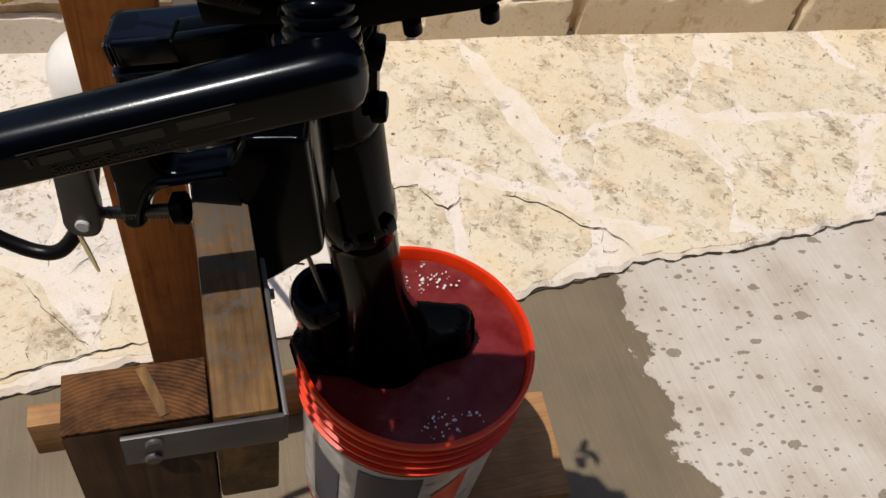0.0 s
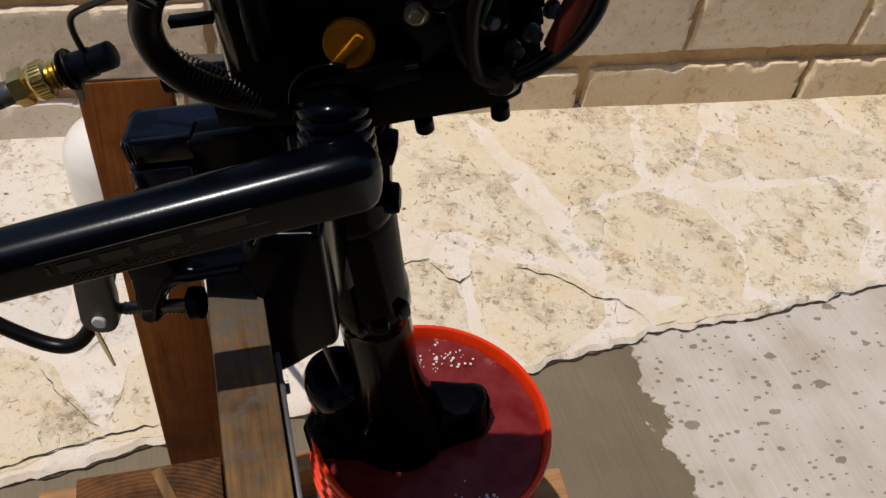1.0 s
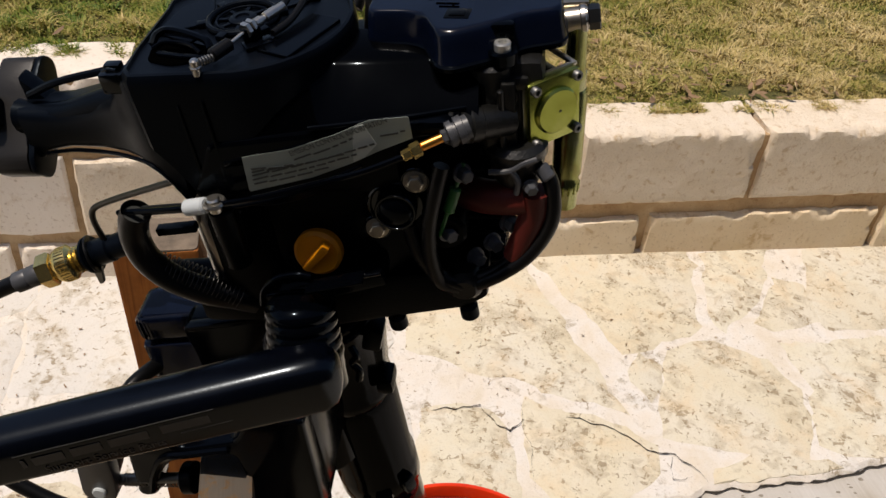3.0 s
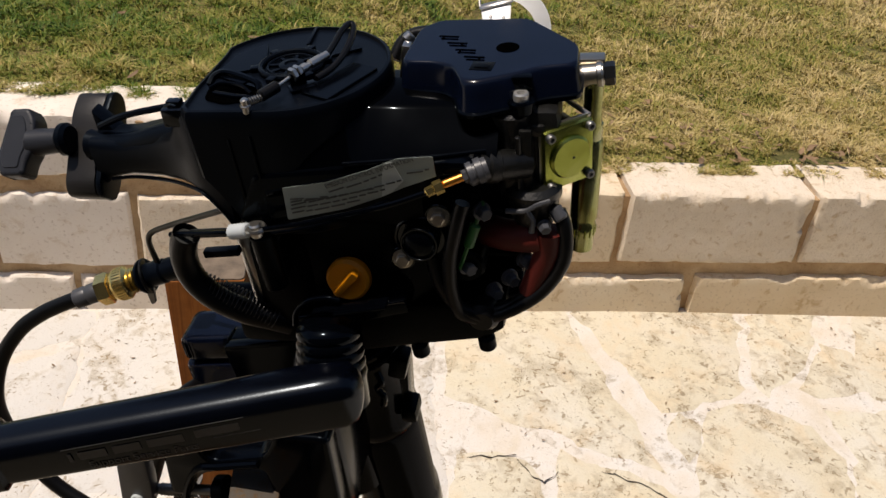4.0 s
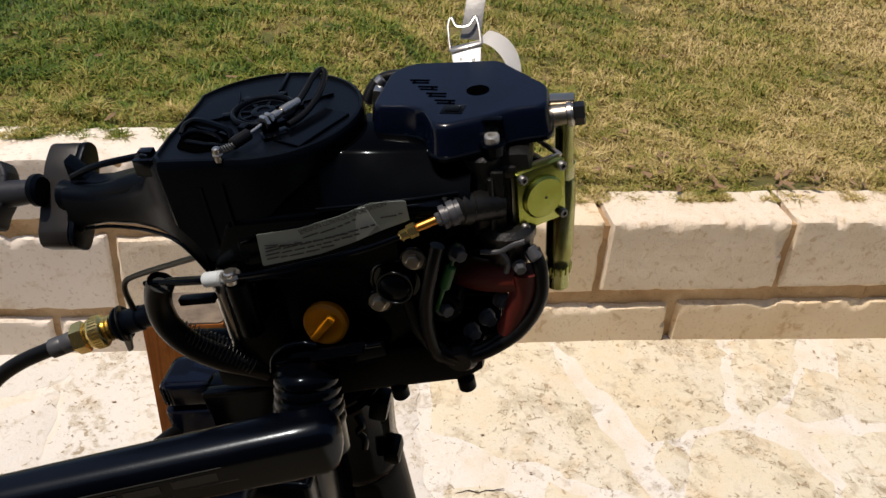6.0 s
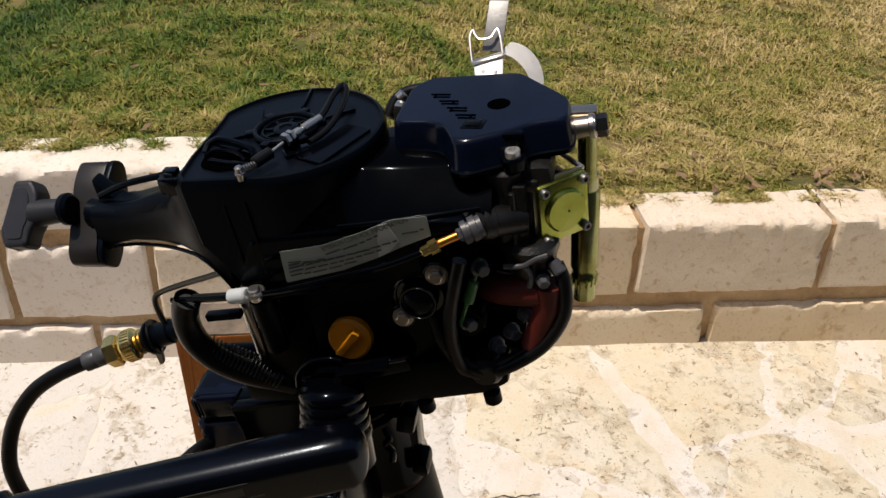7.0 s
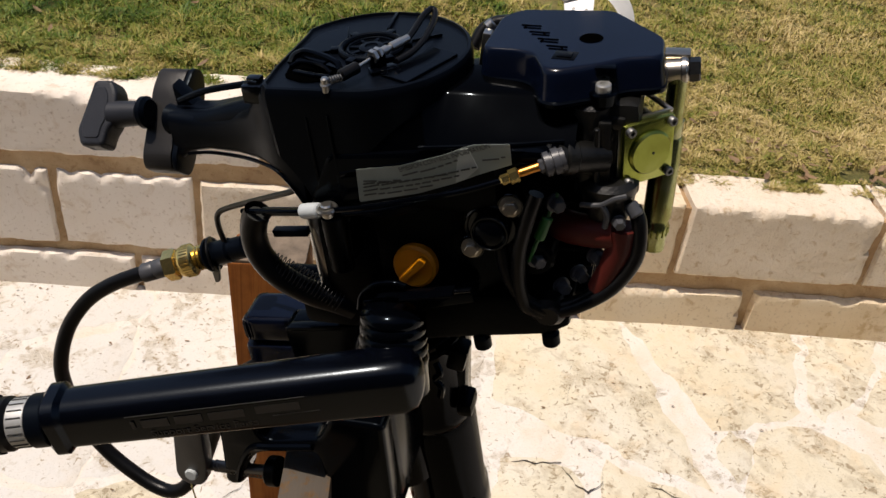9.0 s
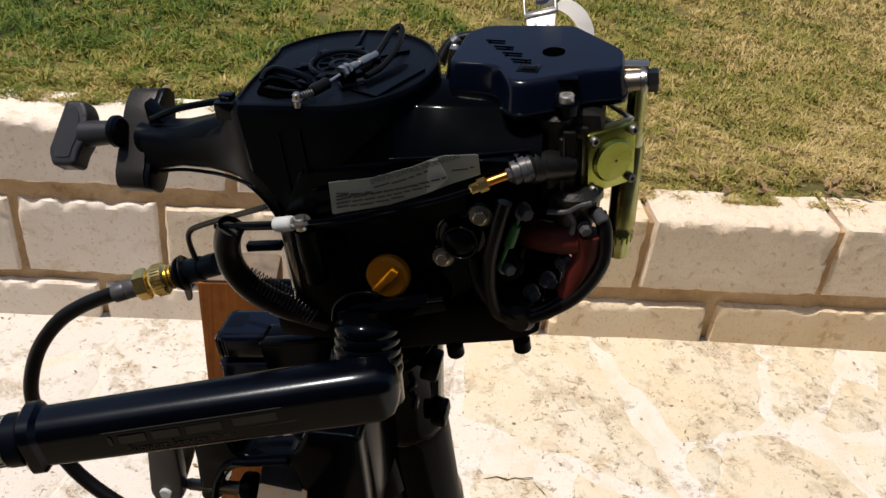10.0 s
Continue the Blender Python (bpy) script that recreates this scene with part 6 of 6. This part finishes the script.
    P("lock_tab", box(L(-0.238) + Vector((0.037, -0.016, 0)), (0.014, 0.018, 0.020), 0.003, (0, 15, 0)), BLACK_DULL, col)
    P("lock_button", box(L(-0.305) + Vector((0.035, -0.010, 0)), (0.014, 0.024, 0.014), 0.005), BLACK_DULL, col)
    P("twisted_cable", tube([(0.030, -0.035, -0.225), (0.033, -0.038, -0.232), (0.029, -0.037, -0.239), (0.033, -0.038, -0.246), (0.031, -0.037, -0.256)], 0.0026, 8), BLACK, col)
    # gear case, plate and skeg
    swing = lambda x: 0.095 + 0.15 * x
    body_pts = rounded([(x, swing(x) + d) for x, d in ((-0.112, 0.0), (-0.095, 0.034), (-0.030, 0.046), (0.050, 0.034), (0.108, 0.020), (0.118, 0.002), (0.110, -0.026), (0.050, -0.046), (-0.030, -0.050), (-0.090, -0.040))], 0.012, 3)
    P("gear_case", prism(body_pts, -0.960, -0.768, 0.014, 3), BLACK_DULL, col, "black lower unit dipping into the water")
    P("exhaust_collar", lathe([(0.036, -0.82), (0.036, -0.700), (0.0385, -0.695), (0.0385, -0.672), (0.035, -0.664), (0.027, -0.664), (0.027, -0.700)], Matrix.Translation((-0.056, 0.082, 0)), 40), BLACK, col)
    # bundle of water pipe by the leg
    P("water_line", tube([L(-0.54) + Vector((-0.056, -0.006, 0)), L(-0.60) + Vector((-0.054, -0.006, 0)), L(-0.67) + Vector((-0.052, -0.004, 0))], 0.0026, 10), DULL_STEEL, col)
    P("cotter_wire", tube([L(-0.535) + Vector((-0.085, -0.026, 0.022)), L(-0.535) + Vector((-0.070, -0.026, 0.006)), L(-0.535) + Vector((-0.056, -0.022, -0.004))], 0.0012, 6), BRASS, col)

    # clamp bracket over the crossbar
    jaw = rounded([(-0.1330, -0.258), (-0.1344, -0.2846), (-0.1425, -0.3395), (-0.1381, -0.3435), (-0.1300, -0.3420), (-0.1243, -0.3354), (-0.1165, -0.3124), (-0.1054, -0.2990), (-0.0560, -0.2895), (-0.0540, -0.3165), (-0.0640, -0.4190), (-0.0417, -0.4024), (-0.0213, -0.384), (-0.004, -0.372), (0.0, -0.250), (-0.040, -0.250), (-0.0520, -0.2745), (-0.0960, -0.2850), (-0.1015, -0.2737), (-0.0995, -0.258)], 0.006, 4)
    cb = join(plate(jaw, -0.078, -0.056, 0.004, 3), plate(jaw, 0.030, 0.050, 0.004, 2),
              box((-0.024, -0.012, -0.300), (0.050, 0.10, 0.100), 0.008), box((-0.028, -0.012, -0.360), (0.034, 0.10, 0.070), 0.008))
    clamp = P("clamp_bracket", cb, BLACK, mo, "black transom clamp bracket")
    P("jaw_rib", tube([(-0.1290, -0.0785, -0.3330), (-0.1215, -0.0785, -0.3130), (-0.1080, -0.0785, -0.2930), (-0.0900, -0.0785, -0.2885), (-0.0580, -0.0785, -0.2820)], 0.0030, 8), BLACK, clamp)
    P("bracket_cheek", join(plate(rounded([(-0.083, -0.206), (-0.020, -0.196), (-0.020, -0.290), (-0.076, -0.300)], 0.005), -0.036, -0.014, 0.003, 2), box((-0.050, -0.034, -0.2015), (0.058, 0.008, 0.004), 0.0015, (0, -9, 0))), BLACK, clamp)
    def sag(bm):
        for v in bm.verts:
            v.co.z += 0.10 * (v.co.x + 0.10)
        return bm
    sc = P("swivel_cover", sag(join(prism(rounded([(-0.1560, 0.0190), (-0.1560, 0.0580), (-0.070, 0.0580), (-0.070, 0.0190)], 0.009), -0.2760, -0.2500, 0.0060, 3), prism(rounded([(-0.1575, 0.0175), (-0.1575, 0.060), (-0.068, 0.060), (-0.068, 0.0175)], 0.008), -0.365, -0.2785, 0.003, 2))), NAVY, clamp, "blue-black swivel cover")
    P("cover_seam", sag(box((-0.1085, 0.0172, -0.300), (0.0016, 0.0018, 0.046), 0.0004)), INK_AND_SHADE, sc)
    P("cover_panel", sag(box((-0.088, 0.0168, -0.302), (0.034, 0.0030, 0.040), 0.0012)), NAVY, sc)
    for y in (-0.074, 0.040):
        sc = P("clamp_screw", rod((-0.163, y, -0.329), (-0.096, y, -0.323), 0.0042, 14), DULL_STEEL, clamp)
        for k in range(16):
            x = -0.150 + 0.0028 * k
            m, _ = along((x, y, -0.328), (x + 0.01, y, -0.327))
            P("thread", ring(m, 0.0043, 0.0007, 14, 5), DULL_STEEL, sc)
        P("pad", rod((-0.103, y, -0.3237), (-0.094, y, -0.3230), 0.012, 18), BLACK_DULL, sc)
        if y < 0:
            hb = plate(rounded([(-0.1640, -0.255), (-0.1420, -0.255), (-0.1500, -0.310), (-0.1555, -0.3360), (-0.1620, -0.3435), (-0.1720, -0.3450), (-0.1800, -0.3400), (-0.1815, -0.3310)], 0.006), y - 0.010, y + 0.002, 0.0025, 2)
            hn = P("screw_handle", hb, BRACKET_GREY, clamp, "grey steel clamp screw handle")
            P("rivet", rod((-0.1665, y - 0.009, -0.329), (-0.1665, y - 0.013, -0.3285), 0.0052, 18), WHITE_PLASTIC, hn, "pale rivet")
        else:
            P("toggle", plate(rounded([(-0.1560, -0.300), (-0.1440, -0.300), (-0.1560, -0.337), (-0.1650, -0.3440), (-0.1780, -0.3400)], 0.004), y - 0.004, y + 0.008, 0.0025, 2), BRACKET_GREY, sc)
    tag = plate(rounded([(-0.008, 0.0), (0.007, 0.0), (0.0105, -0.012), (0.0100, -0.040), (0.0, -0.052), (-0.0105, -0.040), (-0.0110, -0.010)], 0.004), -0.0005, 0.0005, 0.0002, 1)
    tag.transform(Matrix.Translation((-0.180, -0.074, -0.348)) @ Euler((0.05, 0.0, radians(131))).to_matrix().to_4x4())
    P("tag", tag, TAG_PAPER, clamp, "yellow paper tag")
    P("tag_wire", ring(Matrix.Translation((-0.1795, -0.074, -0.3455)) @ Euler((0.2, 1.3, 0.4)).to_matrix().to_4x4(), 0.0042, 0.0006, 18, 6), BRASS, clamp)

    # tiller arm with its rubber bellows
    A, B = Vector((0.0305, -0.1135, -0.1662)), Vector((-0.170, -0.172, -0.175))
    d = (A - B)
    ux = d.normalized()
    uy = (Vector((0, 1, 0)) - ux * ux.y).normalized()
    uz = ux.cross(uy)
    F = Matrix(((ux.x, uy.x, uz.x, B.x), (ux.y, uy.y, uz.y, B.y), (ux.z, uy.z, uz.z, B.z), (0, 0, 0, 1)))
    def framed(bm):
        bm.transform(F)
        return bm
    n = d.length
    def section(y0, y1, z0, z1, rt, rb, k=8):
        """Box section with a soft upper and a tighter lower edge."""
        out = []
        for cy, cz, r, a0 in ((y1 - rb, z0 + rb, rb, -90), (y1 - rt, z1 - rt, rt, 0), (y0 + rt, z1 - rt, rt, 90), (y0 + rb, z0 + rb, rb, 180)):
            out += [(cy + r * math.cos(radians(a0 + 90 * i / k)), cz + r * math.sin(radians(a0 + 90 * i / k))) for i in range(k + 1)]
        return out
    arm_bm, rows = bmesh.new(), []
    for s, g, lo in ((0, -0.0008, 0), (0.003, 0.0018, 0), (0.010, 0.0018, 0), (0.013, -0.0008, 0), (n * 0.4, -0.0003, -0.0004), (n * 0.8, 0.0003, -0.001), (n - 0.012, 0.0006, -0.0015), (n + 0.005, 0.0004, -0.0015), (n + 0.0115, -0.0015, -0.001), (n + 0.0150, -0.0045, 0.001), (n + 0.0172, -0.0080, 0.003), (n + 0.0180, -0.0120, 0.006)):
        rows.append([arm_bm.verts.new((s, a, b)) for a, b in section(-0.0145 - g, 0.016 + g, -0.0125 - g + lo, 0.0215 + g, min(0.0115, 0.016 + g), max(0.0025, min(0.006, 0.015 + g)))])
    for a, b in zip(rows, rows[1:]):
        for k in range(len(a)):
            j = (k + 1) % len(a)
            arm_bm.faces.new((a[k], a[j], b[j], b[k]))
    arm_bm.faces.new(rows[0][::-1]), arm_bm.faces.new(rows[-1])
    arm_bm = join(arm_bm, box((n - 0.010, 0.032, -0.010), (0.036, 0.044, 0.020), 0.009, (0, 0, 0), 3))
    tl = P("tiller_arm", framed(arm_bm), ARM_PAINT, mo, "glossy black tiller arm")
    P("grip_neck", framed(rod((-0.010, 0, 0.004), (0.001, 0, 0.004), 0.0165, 30)), BLACK_SATIN, tl)
    gr = P("throttle_ring", framed(rod((-0.022, 0, 0.004), (-0.010, 0, 0.004), 0.0150, 36)), plain("silver_scale", (0.5, 0.5, 0.48), 0.4, 0.6), tl, "silver throttle scale ring")
    for k in range(20):
        a = 2 * math.pi * k / 20
        P("scale_mark", framed(box((-0.016, 0.0151 * math.cos(a), 0.004 + 0.0151 * math.sin(a)), (0.009, 0.0008, 0.0008), 0)), INK_AND_SHADE, gr)
    P("twist_grip", framed(rod((-0.125, 0, 0.004), (-0.0215, 0, 0.004), 0.0168, 30, 0.003)), RUBBER, tl, "ribbed black rubber twist grip")
    for k in range(14):
        a = 2 * math.pi * k / 14
        P("grip_rib", framed(box((-0.072, 0.0165 * math.cos(a), 0.004 + 0.0165 * math.sin(a)), (0.085, 0.003, 0.003), 0.001, (math.degrees(a), 0, 0))), RUBBER, tl)
    # printed lines on the arm's near face: bars for the number, words below
    face_y = -0.0147
    P("print_frame", framed(join(box((0.104, face_y, 0.0120), (0.106, 0.0003, 0.0004), 0), box((0.150, face_y, 0.0000), (0.028, 0.0003, 0.0004), 0))), GREY_INK, tl)
    x = 0.053
    for w in (0.002, 0.016, 0.016, 0.021):
        P("number_bar", framed(box((x + w / 2, face_y, 0.0048), (w, 0.0003, 0.0060), 0)), GREY_INK, tl)
        x += w + 0.004
    P("brand_bar", framed(box((0.140, face_y, 0.0056), (0.026, 0.0003, 0.0060), 0)), GREY_INK, tl)
    words("Support Service Parts", 0.0074, F @ Matrix(((1, 0, 0, 0.062), (0, 0, -1, face_y), (0, 1, 0, -0.0062), (0, 0, 0, 1))), GREY_INK, tl, "printed_line", "grey printed words on the arm")
    bl = [(0.0225, -0.008)]
    for i in range(5):
        z, r = 0.0130 + 0.0068 * i, 0.0222 - 0.0005 * i
        bl += [(r - 0.0008, z - 0.0030), (r - 0.0002, z - 0.0014), (r, z), (r - 0.0003, z + 0.0016), (r - 0.0008, z + 0.0028)]
    P("bellows", lathe(bl + [(0.0185, 0.0445), (0.0150, 0.0475), (0.0080, 0.0490), (0.002, 0.0492)], along((0.0225, -0.097, -0.178), (0.0225, -0.080, -0.130))[0], 44), BLACK, tl, "black rubber bellows")
    P("bellows_hood", tube([(0.000, -0.080, -0.140), (0.003, -0.080, -0.129), (0.012, -0.080, -0.120), (0.024, -0.080, -0.1170), (0.032, -0.080, -0.1185)], 0.0018, 10), BLACK, tl)

    # fuel hose with brass coupling
    ho = P("fuel_hose", tube([(-0.205, 0.0255, -0.2080), (-0.2384, 0.018, -0.2169), (-0.2646, 0.012, -0.2266), (-0.2867, 0.005, -0.2402), (-0.3067, -0.005, -0.2633), (-0.3187, -0.015, -0.2917), (-0.3225, -0.020, -0.3182), (-0.3170, -0.025, -0.3520), (-0.3036, -0.030, -0.3811), (-0.2821, -0.035, -0.4025), (-0.2505, -0.040, -0.4206), (-0.2272, -0.040, -0.4192), (-0.205, -0.030, -0.395), (-0.188, -0.020, -0.360), (-0.165, -0.010, -0.305), (-0.150, 0.06, -0.33), (-0.20, 0.20, -0.45), (-0.33, 0.42, -0.66), (-0.47, 0.66, -0.86), (-0.560, 0.76, -0.86), (-0.579, 0.823, -0.905)], 0.0064, 14), RUBBER, mo, "black fuel hose")
    axis_a, axis_b = Vector((-0.2130, 0.0245, -0.2102)), Vector((-0.1755, 0.0370, -0.2035))
    on_axis = lambda u: axis_a + (axis_b - axis_a) * u
    cp = P("coupling", join(steps(on_axis(-0.02), on_axis(0.36), [(0, 0.0088), (0.10, 0.0128), (0.62, 0.0134), (0.74, 0.0122), (0.78, 0.0104), (1, 0.0104)], 6), steps(on_axis(0.30), on_axis(1.0), [(0, 0.0096), (0.06, 0.0120), (0.16, 0.0132), (0.44, 0.0132), (0.50, 0.0112), (0.55, 0.0090), (0.61, 0.0106), (0.66, 0.0090), (0.72, 0.0106), (0.77, 0.0090), (0.83, 0.0104), (0.90, 0.0086), (1, 0.0086)], 36)), BRASS, ho, "knurled brass quick coupling")
    turn = along(axis_a, axis_b)[0].to_3x3()
    for k in range(30):
        a = 2 * math.pi * k / 30
        off = turn @ Vector((0.0131 * math.cos(a), 0.0131 * math.sin(a), 0))
        P("knurl", rod(on_axis(0.42) + off, on_axis(0.60) + off, 0.0006, 6, 0.0001), BRASS, cp)
    P("seal_disc", rod(on_axis(1.0), on_axis(1.05), 0.0150, 30, 0.0005), RUBBER, cp)
    P("crimp", steps((-0.2330, 0.0190, -0.2155), (-0.2110, 0.0252, -0.2098), [(0, 0.0064), (0.05, 0.0082), (0.45, 0.0084), (0.50, 0.0078), (0.55, 0.0084), (0.95, 0.0086), (1, 0.008)], 10), BRACKET_GREY, ho)

    # cowl latch standing up behind the air box
    def lean(bm):
        for v in bm.verts:
            k = v.co.z + 0.016
            v.co.y += 0.62 * k
            v.co.z = -0.016 + 0.55 * k
        return bm
    st = P("latch_strap", lean(plate([(0.109, -0.016), (0.1245, -0.016), (0.1245, 0.016), (0.1055, 0.011)], 0.0545, 0.056, 0.0004, 1)), ALU, mo, "bright steel latch strap")
    P("hinge_roll", lean(rod((0.1045, 0.0545, 0.0125), (0.1255, 0.0545, 0.0185), 0.0022, 14)), STEEL, st)
    for x, z in ((0.112, 0.005), (0.120, 0.004), (0.1165, -0.003)):
        P("rivet", lean(rod((x, 0.0550, z), (x, 0.0535, z), 0.0011, 10)), DULL_STEEL, st)
    P("latch_bail", lean(tube([(0.1050, 0.054, 0.013), (0.1035, 0.0535, 0.026), (0.1030, 0.053, 0.036), (0.1050, 0.053, 0.041), (0.1085, 0.053, 0.034), (0.116, 0.053, 0.034), (0.1205, 0.053, 0.041), (0.1228, 0.053, 0.034), (0.1245, 0.054, 0.019)], 0.0009, 8)), STEEL, st)
    band, rows = bmesh.new(), []
    for k in range(13):
        u = k / 12
        x, z = 0.1245 + 0.022 * math.sin(u * 1.5), 0.020 - 0.036 * u ** 1.7
        rows.append([band.verts.new((x - 0.0035, 0.060, z - 0.004)), band.verts.new((x + 0.0035, 0.068, z + 0.001))])
    for a, b in zip(rows, rows[1:]):
        band.faces.new((a[0], a[1], b[1], b[0]))
    bmesh.ops.solidify(band, geom=band.faces[:], thickness=0.0008)
    P("curved_band", lean(band), ALU, st)
    P("upper_bracket", lean(box((0.119, 0.060, 0.040), (0.013, 0.002, 0.046), 0.0006, (6, 6, 0))), DULL_STEEL, st)


stand()
bucket()
gas_cylinder()
motor()
retaining_wall()
lawn()
litter()
flagstones()
zf = lambda x, y: walk_z(x, y) + 0.0042
part("crack", ribbon([(x, edge_y(x) - 0.002) for x in np.arange(-2.0, 3.2, 0.03)], 0.0045, -0.0095, 1, 0.004), CRACK, pavement, "dark crack along the walkway's edge")
for width, pts in ((0.0030, [(0.096, 0.632), (0.199, 0.630), (0.229, 0.584), (0.253, 0.561), (0.285, 0.587), (0.292, 0.635)]),
                   (0.0030, [(0.380, 0.590), (0.473, 0.544), (0.530, 0.480), (0.577, 0.467), (0.612, 0.418), (0.622, 0.380)]),
                   (0.0022, [(0.571, 0.468), (0.548, 0.407), (0.592, 0.403)]), (0.0013, [(0.263, 0.930), (0.242, 0.825), (0.222, 0.740)]),
                   (0.0018, [(0.285, 0.587), (0.281, 0.490), (0.268, 0.409)]), (0.0026, [(-0.750, 0.265), (-0.589, 0.285), (-0.451, 0.313), (-0.330, 0.325)]),
                   (0.0022, [(-0.451, 0.319), (-0.422, 0.386), (-0.407, 0.459)]), (0.0022, [(-0.560, 0.480), (-0.529, 0.420), (-0.451, 0.319)]),
                   (0.0018, [(-0.543, 0.288), (-0.553, 0.335), (-0.541, 0.374)]), (0.0014, [(-0.489, 0.490), (-0.410, 0.568)])):
    part("crack", ribbon(pts, width, zf, int(pts[0][0] * 1000)), CRACK, pavement)
